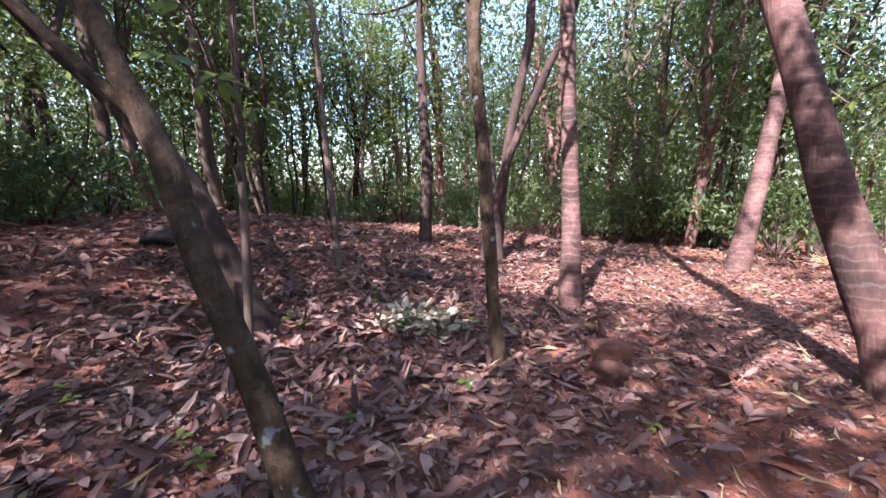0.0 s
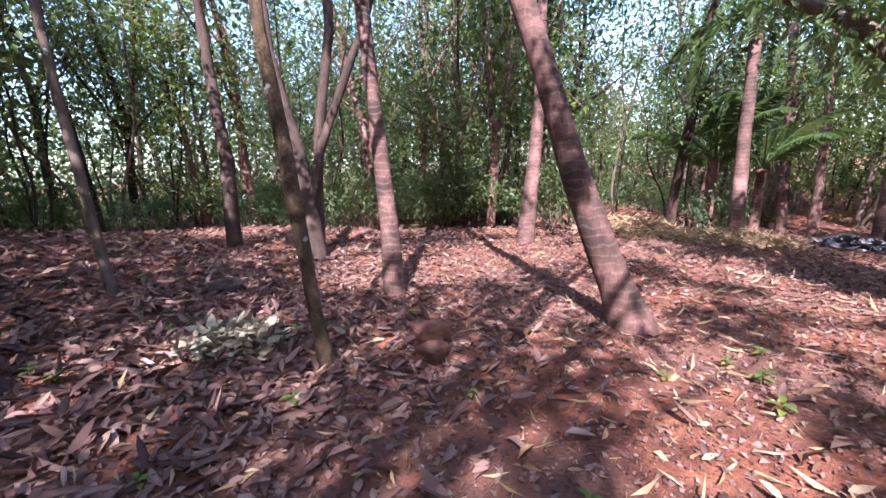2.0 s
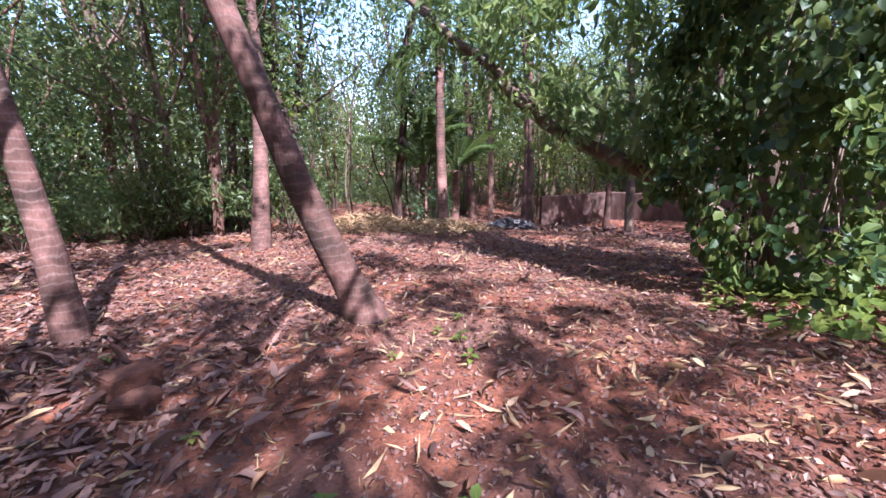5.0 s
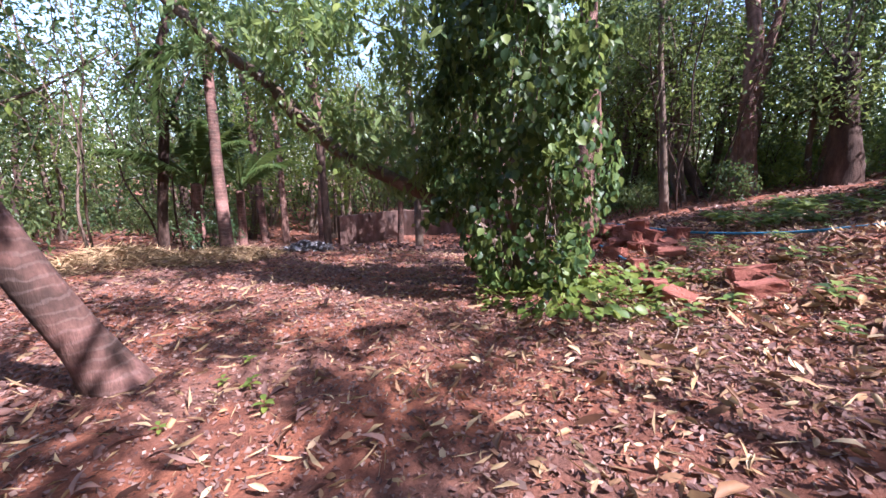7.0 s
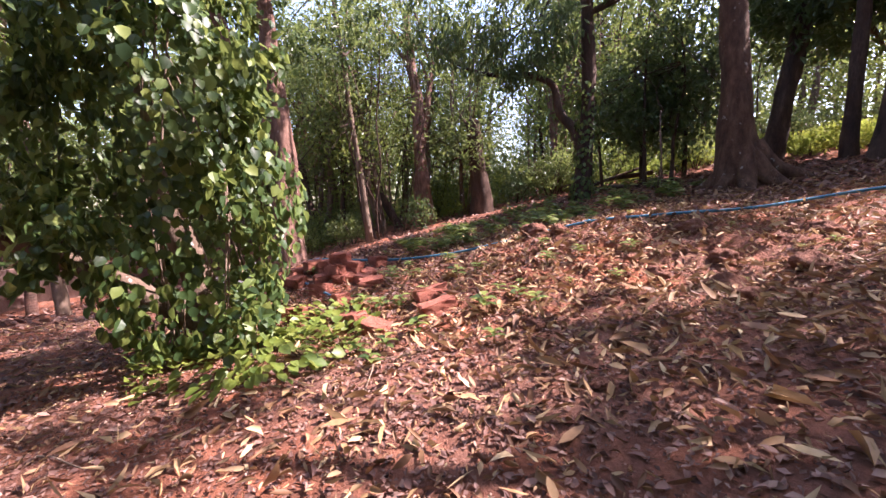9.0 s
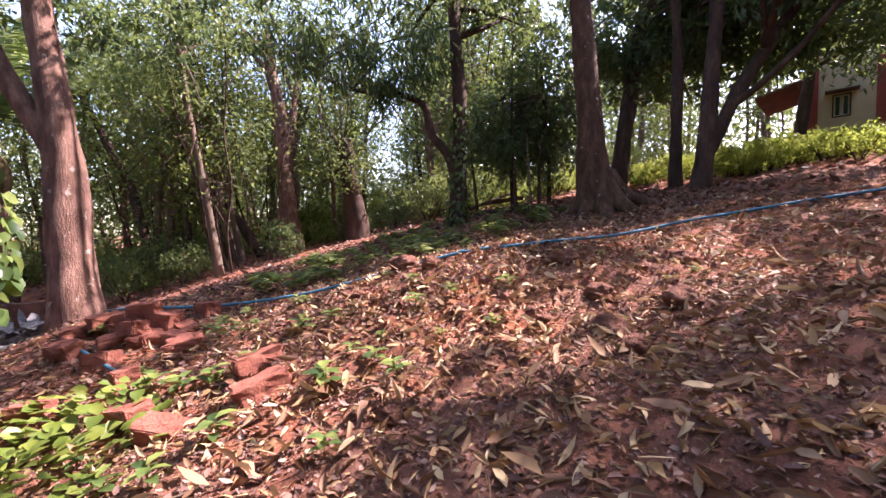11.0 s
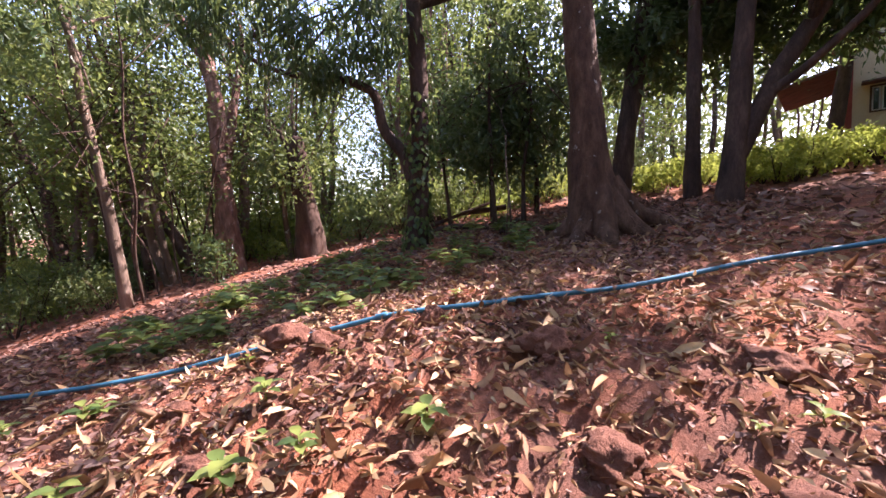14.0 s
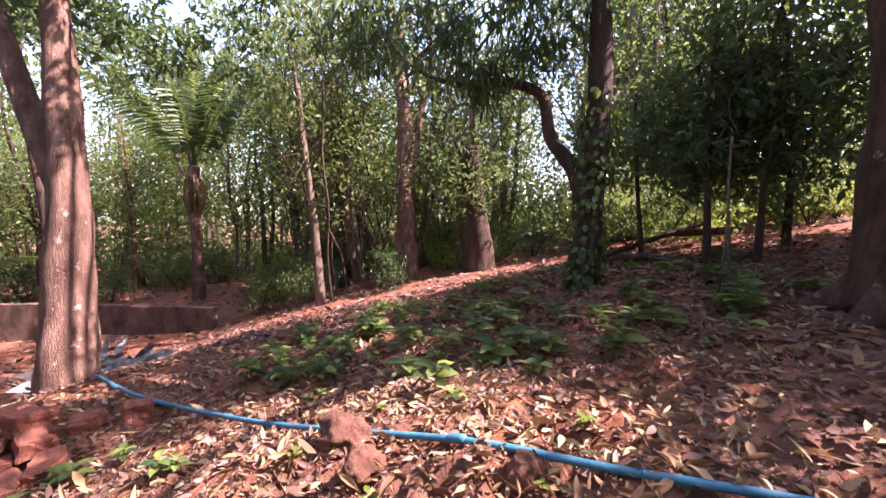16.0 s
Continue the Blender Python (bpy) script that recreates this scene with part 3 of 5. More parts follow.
def coconut():
    """A young coconut palm in the hollow's far side, with long upright fronds and one dry hanging one."""
    r = np.random.default_rng(9)
    x, y = 19.95 * K, 4.24 * K
    z = gz(x, y)
    t = thing("palm_tree", x, y, z, "young coconut palm with long upright green fronds", "palm tree")
    limb("trunk", [[(x, y, z - 0.1, 0.26), (x + 0.1, y + 0.1, z + 2.5, 0.22), (x + 0.2, y + 0.2, z + 5.8, 0.24)]], MAT_PALM, t, rings=0.12, step_len=0.07)
    # fronds wear the leaf colour that has sunlight mixed in
    palm_crown(t, (x + 0.2, y + 0.2, z + 5.8), 22, "coco", 6.6, 0.38, 1.0, r, MAT_LEAF_SUN_TINT, (30, 86))
    for k in range(3):
        frond(t, pose(x + 0.2, y + 0.2, z + 5.7, 0, 60, 150 + 60 * k), "dry", 2.6, 1.2, 0.5, MAT_FROND_DRY, 4)


coconut()
for i, (a, bb, top) in enumerate(((14.2, 4.2, 9.5), (12.6, 5.8, 9.0), (18.2, -1.6, 10.5), (15.4, -1.4, 10.0), (11.4, 8.6, 9.0))):
    tree("tall slim tree with an open leafy crown in the hollow", [[(a, bb, gz(a * K, bb * K) / K, 0.12), (a + 0.15, bb + 0.2, 2.5, 0.10), (a + 0.1, bb + 0.5, 5.0, 0.085)]], (MAT_BARK_DARK, MAT_BARK)[i % 2], top, [((a * K + 0.3, bb * K + 0.6, top - 1.6), (3.0, 3.0, 2.6), 4200)], (MAT_LEAF, MAT_LEAF_LIGHT, MAT_LEAF)[i % 3], 300 + i, group="trees of the hollow")


# the vine-hung tree
def vine_tree():
    """A leaning tree smothered in heart-leaved creeper, with a bare limb arching out over the hollow."""
    r = np.random.default_rng(31)
    bx, by = 6.45 * K, 0.75 * K
    t = thing("vine_tree", bx, by, gz(bx, by), "tree smothered in a dense heart-leaved green creeper", "tree")
    main = sunk(plan([(6.45, 0.75, 0.12, 0.19), (6.55, 0.95, 1.0, 0.15), (6.45, 1.25, 2.0, 0.12), (6.35, 1.4, 3.6, 0.10)]))
    main = grown(main, 6.4, r)
    limb("trunk", [main], MAT_BARK, t, seed=3)
    arch = plan([(6.5, 0.92, 0.42, 0.13), (6.40, 1.66, 0.98, 0.105), (6.28, 2.19, 1.33, 0.100), (6.09, 2.7, 1.57, 0.094), (5.9, 3.22, 1.8, 0.090), (5.7, 3.91, 2.39, 0.086), (5.59, 4.38, 2.93, 0.084), (5.42, 4.9, 3.28, 0.082), (5.28, 5.44, 3.79, 0.078), (5.0, 6.2, 4.5, 0.06)])
    limb("arching_limb", [arch], MAT_BARK, t, seed=4, rough=0.1)
    # creeper: sheets of leaves hanging round the stem
    n = 8600
    h = r.random(n) ** 0.8
    a = r.random(n) * 2 * np.pi
    wob = 1 + 0.22 * np.sin(3 * a + 5 * h) + 0.16 * np.sin(5 * a - 9 * h + 1) + 0.12 * np.sin(14 * h + 2 * a)
    rad = (0.66 + 0.10 * np.sin(6 * h) + 0.34 * h) * K * wob * (1 - 0.22 * r.random(n) ** 2)
    rad *= np.where(h < 0.1, 0.75 + 2.5 * h, np.where(h > 0.62, 1 - 1.3 * (h - 0.62), 1.0))
    gapm = np.sin(4 * a + 11 * h) * np.sin(2 * a - 7 * h + 2) > -0.30 - 0.5 * r.random(n)
    cx, cy = 6.45 * K - 0.35 * h, 0.78 * K + 0.55 * h
    pts = np.stack([cx + rad * np.cos(a), cy + rad * np.sin(a), gz(bx, by) + 0.1 + h * 5.6], 1)[gapm]
    nr = np.stack([np.cos(a), np.sin(a), 0.35 + 0 * a], 1)[gapm] + r.normal(size=(gapm.sum(), 3)) * 0.35
    d = np.stack([0.25 * np.cos(a), 0.25 * np.sin(a), -1 + 0 * a], 1)[gapm] + r.normal(size=(gapm.sum(), 3)) * 0.35
    L = 0.07 + 0.09 * r.random(len(pts))
    v, tr = leaf_data(pts, d, nr, L, L * 0.85, True, 0.12)
    under(arrays_object("creeper", v, tr, MAT_VINE, True), t, "hanging heart-shaped creeper leaves")
    # looser sprays standing out from the column
    clumps = []
    for k in range(34):
        q, hz = r.random() * 6.28, 0.5 + 5.2 * r.random()
        far = (0.70 + 0.45 * r.random()) * K
        clumps.append(blob_points(110, (bx - 0.06 * hz + far * math.cos(q), by + 0.09 * hz + far * math.sin(q), gz(bx, by) + hz), (0.22, 0.22, 0.42), 5, 0.09, r))
    clumps.append(blob_points(260, (bx - 0.3, by + 0.5, gz(bx, by) + 5.0), (0.9, 0.9, 0.7), 14, 0.2, r))
    foliage("creeper_sprays", np.concatenate(clumps), MAT_VINE, r, 0.12, t, shape=0.8, fine=True, down=1.4)
    # inner stems of the creeper
    for k in range(14):
        q = r.random() * 6.28
        z0 = gz(bx, by)
        line = [(bx + math.cos(q + 0.5 * j) * 0.45, by + math.sin(q + 0.5 * j) * 0.45 + 0.09 * j, z0 - 0.05 + 1.0 * j, 0.012) for j in range(6)]
        limb("creeper_stem", [line], MAT_TWIG, t, sides=5, rough=0.0, step_len=0.2)
    # foliage along the arching limb, sunlight put into its lighter leaf colour
    pts = []
    for x, y, z, _ in arch[2:]:
        pts.append(blob_points(200, (x, y, z + 0.35), (0.55, 0.6, 0.55), 9, 0.16, r))
    pts.append(blob_points(800, over(6.1, 2.1, 2.7), (0.8, 1.0, 1.3), 30, 0.2, r))
    pts.append(blob_points(700, over(5.6, 3.3, 3.4), (0.9, 1.0, 0.9), 26, 0.22, r))
    pts.append(blob_points(600, over(6.3, 1.9, 4.2), (0.9, 1.0, 0.9), 24, 0.22, r))
    foliage("limb_leaves", np.concatenate(pts), MAT_LEAF_SUN_TINT, r, 0.19, t, shape=0.36, fine=True, down=0.9)


vine_tree()

# beyond the vine tree and up the slope
tree("sunlit pink-barked tree with a forked trunk behind the pipe", [[(10.25, 0.5, 0.33, 0.33), (10.3, 0.5, 1.3, 0.27), (10.37, 0.5, 2.47, 0.24), (10.45, 0.56, 3.56, 0.21), (10.51, 0.64, 4.5, 0.165), (10.57, 0.7, 5.38, 0.155)], [(10.42, 0.62, 2.95, 0.16), (10.54, 1.05, 3.85, 0.135), (10.62, 1.36, 4.73, 0.12), (10.68, 1.63, 5.39, 0.11)]],
     MAT_BARK_RED, 9.0, [((12.6, 1.8, 9.2), (2.6, 2.8, 1.8), 2600)], MAT_LEAF_DARK, 41)
tree("old tree with a twisted split trunk of reddish bark", [[(16.55, -3.75, 1.0, 0.24), (16.72, -3.6, 2.2, 0.21), (16.91, -3.5, 3.22, 0.24), (17.07, -3.49, 5.58, 0.21), (17.26, -3.33, 6.76, 0.19)], [(16.85, -3.35, 1.0, 0.20), (16.95, -3.45, 2.3, 0.19), (16.95, -3.55, 3.6, 0.17), (17.2, -3.9, 5.5, 0.12)]],
     MAT_BARK_RED, 10.0, [((20.6, -4.0, 10), (3.0, 3.0, 2.2), 3400)], MAT_LEAF, 42, rough=0.13)
tree("slanting dark tree in the thicket", [[(18.28, -2.84, 0.75, 0.17), (19.11, -1.83, 2.65, 0.15), (20.31, -0.3, 4.15, 0.13), (21.3, 0.94, 5.64, 0.11)]], MAT_BARK_DARK, 8.5, [((25, 1.8, 8.5), (2.4, 2.4, 1.6), 2000)], MAT_LEAF, 43)
tree("slanting slim tree in the thicket", [[(20.6, 0.6, 0.2, 0.17), (21.2, 1.2, 3.3, 0.15), (21.8, 1.9, 5.0, 0.13)]], MAT_BARK_DARK, 8.5, [((26, 3.2, 8.8), (2.4, 2.4, 1.6), 2000)], MAT_LEAF, 44)
VT2 = [(10.74, -6.4, 1.62, 0.20), (10.74, -6.51, 2.86, 0.18), (10.77, -6.61, 4.44, 0.165), (10.88, -6.6, 6.15, 0.15), (10.93, -6.6, 6.88, 0.14)]
ARM = [(10.80, -6.38, 2.9, 0.11), (10.9, -6.33, 3.36, 0.115), (11.16, -6.01, 3.85, 0.10), (11.27, -5.93, 4.59, 0.09), (11.65, -5.43, 4.91, 0.08), (12.2, -5.0, 5.0, 0.06)]


def creeper_trunk_tree():
    r = np.random.default_rng(45)
    t = tree("dark tree with a crooked arm and creeper on its trunk", [VT2, ARM], MAT_BARK_DARK, 9.5, [((13.6, -8.8, 9.2), (2.4, 2.2, 1.5), 900)], MAT_LEAF_DARK, 45, leaf_len=0.24, shape=0.24)
    n = 620
    h = r.random(n) ** 1.3
    a = r.random(n) * 6.28
    c = np.array(plan(VT2))
    z = c[0, 2] + h * 3.4
    x, y = np.interp(z, c[:, 2], c[:, 0]), np.interp(z, c[:, 2], c[:, 1])
    rad = 0.25 + 0.10 * r.random(n)
    pts = np.stack([x + rad * np.cos(a), y + rad * np.sin(a), z], 1)
    L = 0.10 + 0.07 * r.random(n)
    v, tr = leaf_data(pts, np.stack([0.3 * np.cos(a), 0.3 * np.sin(a), -1 + 0 * a], 1) + r.normal(size=(n, 3)) * 0.3, np.stack([np.cos(a), np.sin(a), 0.4 + 0 * a], 1), L, L * 0.7, True)
    under(arrays_object("creeper", v, tr, MAT_VINE, True), t, "broad creeper leaves")
    # drooping long-leaved sprays from the arm and above
    pts = [blob_points(330, e, (0.9, 0.9, 0.6), 10, 0.2, r) for e in (over(11.6, -5.4, 5.0), over(12.1, -5.0, 5.3), over(11.3, -5.9, 5.6), over(10.6, -5.6, 5.9), over(11.7, -4.4, 5.9), over(12.6, -4.2, 5.6), over(11.0, -3.6, 5.2), over(12.0, -3.0, 5.6), over(10.2, -4.6, 5.6))]
    foliage("drooping_leaves", np.concatenate(pts), MAT_LEAF_DARK, r, 0.27, t, shape=0.22, down=1.6)


creeper_trunk_tree()


def buttress_tree():
    """The great tree on the slope, its foot spreading into root ridges."""
    r = np.random.default_rng(46)
    line = plan([(8.2, -8.37, 1.72, 0.50), (8.24, -8.33, 2.24, 0.40), (8.31, -8.29, 2.79, 0.33), (8.36, -8.3, 3.76, 0.262), (8.47, -8.26, 5.17, 0.227), (8.55, -8.25, 6.26, 0.217)])
    x, y = line[0][:2]
    t = thing("buttress_tree", x, y, gz(x, y), "great tree with a red-brown trunk and spreading root buttresses", "tree")
    full = grown(line, 11.0, r)
    limb("trunk", [full], MAT_BARK_BIG, t, sides=24, rough=0.045, seed=2)
    for ang, reach, h in ((222, 1.10, 1.0), (255, 0.85, 0.9), (185, 0.8, 0.8), (140, 0.75, 0.9), (95, 0.7, 0.8), (40, 0.7, 0.8), (310, 0.8, 0.9)):
        c, s = math.cos(radians(ang)), math.sin(radians(ang))
        ex, ey = x + c * reach, y + s * reach
        mx, my = x + c * reach * 0.55, y + s * reach * 0.55
        limb("root", [[(x + c * 0.16, y + s * 0.16, gz(x, y) + h, 0.22), (mx, my, gz(mx, my) + h * 0.22, 0.24), (x + c * reach * 0.85, y + s * reach * 0.85, gz(ex, ey) + 0.10, 0.17), (ex + c * 0.3, ey + s * 0.3, gz(ex, ey) - 0.12, 0.07)]], MAT_BARK_BIG, t, sides=12, rough=0.07, seed=ang)
    c = (x + 1.2, y - 2.5, 12.5)
    limb("branchwork", boughs(full, 9, c, (3.6, 3.6, 1.8), r), MAT_BARK_BIG, t, sides=7, step_len=0.4)
    # small unseen crown and its bough, added to dapple the slope below
    foliage("low_crown", blob_points(300, (6.9, -10.0, 9.3), (1.1, 0.9, 0.5), 26, 0.3, r), MAT_LEAF_DARK, r, 0.18, t)
    limb("low_bough", [[(*full[-6][:3], 0.14), (8.6, -9.9, 9.1, 0.08), (7.0, -10.0, 9.3, 0.03)]], MAT_BARK_BIG, t, sides=7)
    foliage("crown", blob_points(800, c, (3.6, 3.2, 1.8), 30, 0.45, r), MAT_LEAF_DARK, r, 0.20, t)
    return t


GREAT_TREE = buttress_tree()
tree("dark straight tree behind the buttressed one", [[(10.47, -12.14, 2.6, 0.25), (10.38, -12.4, 4.38, 0.23), (10.21, -12.89, 7.19, 0.21), (10.06, -13.2, 8.51, 0.19)]], MAT_BARK_DARK, 9.5, [((11.8, -16, 8.6), (3.2, 3.0, 2.4), 5200)], MAT_LEAF_DARK, 47, leaf_len=0.30, shape=0.46)
tree("dark straight tree on the upper slope", [[(8.44, -11.68, 2.45, 0.15), (8.47, -11.75, 3.94, 0.135), (8.5, -11.87, 5.74, 0.125)]], MAT_BARK_DARK, 9.0, [((10, -15.9, 8.2), (2.8, 2.4, 2.2), 4400)], MAT_LEAF_DARK, 48, leaf_len=0.30, shape=0.46)
# the second, small crown is added only to shade the ground below
tree("forked dark tree with spreading branches on the upper slope", [[(7.48, -10.93, 2.24, 0.20), (7.43, -11.1, 3.42, 0.18), (7.41, -11.29, 5.24, 0.15), (7.39, -11.45, 6.69, 0.14)], [(7.45, -11.05, 3.0, 0.15), (7.33, -11.25, 3.42, 0.155), (7.07, -11.7, 4.5, 0.14), (6.77, -12.19, 5.33, 0.125), (6.47, -12.67, 6.16, 0.115)], [(7.2, -11.5, 4.1, 0.09), (6.7, -11.6, 4.4, 0.075), (6.1, -12.0, 5.1, 0.06), (5.6, -12.2, 5.8, 0.05)]],
     MAT_BARK_DARK, 9.0, [((8.2, -15.9, 8.0), (3.6, 2.4, 2.1), 5000), ((6.3, -12.3, 8.6), (1.1, 0.9, 0.5), 420)], MAT_LEAF_DARK, 49, leaf_len=0.28, shape=0.44)
tree("dark tree with drooping leaves before the house", [[(7.72, -17.0, 3.4, 0.17), (7.61, -17.3, 5.07, 0.15), (7.56, -17.5, 6.12, 0.13)]], MAT_BARK_DARK, 8.6, [((8.0, -19.6, 7.9), (2.6, 1.8, 1.5), 1700)], MAT_LEAF_DARK, 50, leaf_len=0.26, shape=0.28)
tree("dark leaning tree on the slope above the path", [[(4.4, -12.9, 2.6, 0.14), (4.6, -12.81, 3.9, 0.115), (4.84, -12.57, 5.03, 0.10)]], MAT_BARK_DARK, 8.0, [((5.0, -15.8, 7.0), (2.6, 2.2, 1.3), 2200)], MAT_LEAF_DARK, 51, leaf_len=0.26, shape=0.28)
# stump shape stands in for a dark tangled bush
tree("thick dark stem with leaves standing in for a tangled bush", [[(15.96, -5.66, 1.3, 0.40), (16.04, -5.58, 2.49, 0.34), (16.11, -5.49, 3.3, 0.30)]], MAT_BARK_DARK, 5.0, [((18.9, -6.4, 4.6), (1.5, 1.5, 1.0), 900)], MAT_LEAF, 52, count=3, name="tree_stump", category="stump")


def dark_grove():
    """A low dense dark-leaved tree on several thin stems, between the creeper tree and the great tree."""
    r = np.random.default_rng(53)
    stems = [[(10.97, -8.5, 1.75, 0.05), (11.05, -8.5, 3.3, 0.04), (11.1, -8.5, 4.6, 0.03)], [(10.6, -9.0, 1.8, 0.05), (10.7, -9.1, 3.2, 0.04), (10.6, -9.3, 4.5, 0.03)], [(11.9, -9.2, 1.8, 0.06), (12.0, -9.2, 3.5, 0.05), (12.1, -9.1, 4.8, 0.04)], [(12.6, -8.4, 1.7, 0.05), (12.7, -8.3, 3.2, 0.04), (12.9, -8.3, 4.5, 0.03)], [(11.4, -10.2, 2.0, 0.06), (11.5, -10.3, 3.6, 0.05), (11.6, -10.5, 5.0, 0.04)]]
    tree("low dense dark-leaved tree on several thin stems", stems, MAT_BARK_DARK, 7.6,
         [((13.6, -11.1, 5.6), (2.4, 2.0, 2.1), 6200), ((14.4, -10.6, 4.6), (2.4, 1.5, 0.8), 1500)], MAT_LEAF_DARK, 53, count=4, leaf_len=0.23, clumps=100, shape=0.44)


dark_grove()
tree("pair of thin bare pale saplings in the litter", [[(9.4, -7.6, 1.75, 0.020), (9.47, -7.63, 2.4, 0.016), (9.68, -7.74, 3.0, 0.011)], [(9.44, -7.48, 1.75, 0.016), (9.26, -7.43, 2.5, 0.013), (9.42, -7.52, 3.1, 0.010)]], MAT_BARK, 4.0, None, None, 54, name="sapling", category="sapling")


# ---- unseen canopy: tall trees added out of view to cast dappled shade ----
# gaps cut in its leaves to place sun patches on the plan: x, y, half-widths, turn in degrees, how open
SUN_GAPS = [(1.3, 6.6, 3.6, 1.5, 14, 1.0), (-3.7, 5.4, 1.6, 0.7, 10, 0.8), (2.6, 1.75, 1.3, 0.55, 50, 1.0), (3.0, 3.95, 1.1, 0.6, 10, 0.95),
            (4.9, 2.0, 2.2, 1.6, 40, 0.48), (3.4, -0.35, 1.3, 0.75, 20, 0.9), (5.0, -0.95, 2.2, 1.0, -18, 1.0), (7.0, -2.1, 2.2, 1.2, -35, 1.0),
            (6.3, -3.6, 1.8, 1.3, -50, 1.0), (5.35, -5.2, 1.3, 0.9, -60, 1.0), (8.4, -3.3, 1.1, 1.4, 0, 1.0), (7.4, 4.9, 1.8, 1.0, 20, 0.65),
            (6.3, 0.8, 1.6, 1.5, 0, 1.0), (5.0, 6.6, 1.8, 1.1, 0, 0.8), (10.3, 0.4, 1.3, 1.2, 0, 0.85), (7.5, -5.3, 1.2, 0.5, 20, 0.7), (-0.9, 3.6, 0.7, 0.45, 30, 0.6), (1.0, 9.5, 3.0, 1.0, 0, 0.7),
            (6.0, 3.4, 1.6, 2.0, 0, 0.9), (5.6, 5.9, 1.5, 1.4, 0, 0.9), (10.3, 2.2, 1.3, 2.3, 0, 1.0),
            (6.7, -2.9, 2.4, 1.5, -40, 1.0), (5.6, -5.6, 1.6, 1.3, -60, 1.0), (5.5, -8.2, 3.0, 1.4, 0, 0.5), (12.0, -3.0, 2.0, 3.0, 0, 0.45)]
UNSEEN_SHADE_TREES = [(-1.2, -5.6), (-4.6, -2.4), (1.4, -8.6), (-6.6, -6.2), (2.4, -12.2), (-2.2, -10.2)]


def openness(x, y):
    """How open the added canopy is to the sun over a place on the plan, 0 to 1."""
    gap = 0.17 + 0 * x
    for cx, cy, sx, sy, turn, k in SUN_GAPS:
        c, q = math.cos(radians(turn)), math.sin(radians(turn))
        u, v = (x - cx) * c + (y - cy) * q, (y - cy) * c - (x - cx) * q
        gap = np.maximum(gap, k * np.exp(-((u / sx) ** 2 + (v / sy) ** 2) ** 2 * 0.7))
    return gap


def canopy():
    r = np.random.default_rng(26)
    X, Y = np.meshgrid(np.arange(-8.0, 16.0, 0.42), np.arange(-11.0, 10.4, 0.42))
    x, y = X.ravel() + r.normal(size=X.size) * 0.12, Y.ravel() + r.normal(size=X.size) * 0.12
    drift = 0.5 + 0.27 * (np.sin(3.3 * x + 2.1 * np.sin(1.7 * y)) + np.sin(3.9 * y + 1.9 * np.sin(2.1 * x + 1)))
    keep = 0.45 * r.random(len(x)) + 0.55 * np.clip(drift, 0, 1) > openness(x / K, y / K)
    x, y = x[keep], y[keep]
    rise = 8.3 + 1.2 * np.sin(0.9 * x + 0.5 * y) + r.random(len(x))
    tuft = np.stack([x, y, ground_z(x, y)], 1) + np.array(SUN_DIR)[None] * (rise / math.sin(SUN_EL))[:, None]
    feet = [(a * K, b * K) for a, b in UNSEEN_SHADE_TREES] + [(8.55 * K, -8.25 * K)]
    near = np.argmin([np.hypot(tuft[:, 0] - a, tuft[:, 1] - b) for a, b in feet], axis=0)
    for i, (a, b) in enumerate(feet):
        z, mine = gz(a, b), tuft[near == i]
        if i < len(UNSEEN_SHADE_TREES):
            t = thing("tree", a, b, z, "unseen tall tree added to cast dappled shade on the path", "tree", "shade trees")
            stem = [(a, b, z - 0.1, 0.26), (a + 0.1, b + 0.05, z + 2.5, 0.20), (a + 0.15, b + 0.2, z + 5.5, 0.16), (a + 0.2, b + 0.3, z + 8.2, 0.10)]
            limb("trunk", [stem], MAT_BARK, t, seed=i, sides=14)
            fork = np.array(stem[2][:3])
        else:
            # the great tree carries the rest of the added shade-casting tufts
            t, fork = GREAT_TREE, np.array((8.55 * K, -8.25 * K, 8.8))
        if not len(mine):
            continue
        lines = []
        for e in mine[:: max(1, len(mine) // 26)]:
            mid = fork + (e - fork) * 0.55 + [0, 0, 0.5]
            lines.append([(*fork, 0.07), (*mid, 0.04), (*e, 0.012)])
        limb("branchwork", lines, MAT_BARK, t, sides=6, step_len=0.4)
        pts = np.repeat(mine, 46, axis=0) + r.normal(size=(46 * len(mine), 3)) * [0.17, 0.17, 0.13]
        foliage("canopy", pts, MAT_LEAF_DARK if i == len(UNSEEN_SHADE_TREES) else MAT_LEAF, r, 0.19, t, shape=0.46)


canopy()


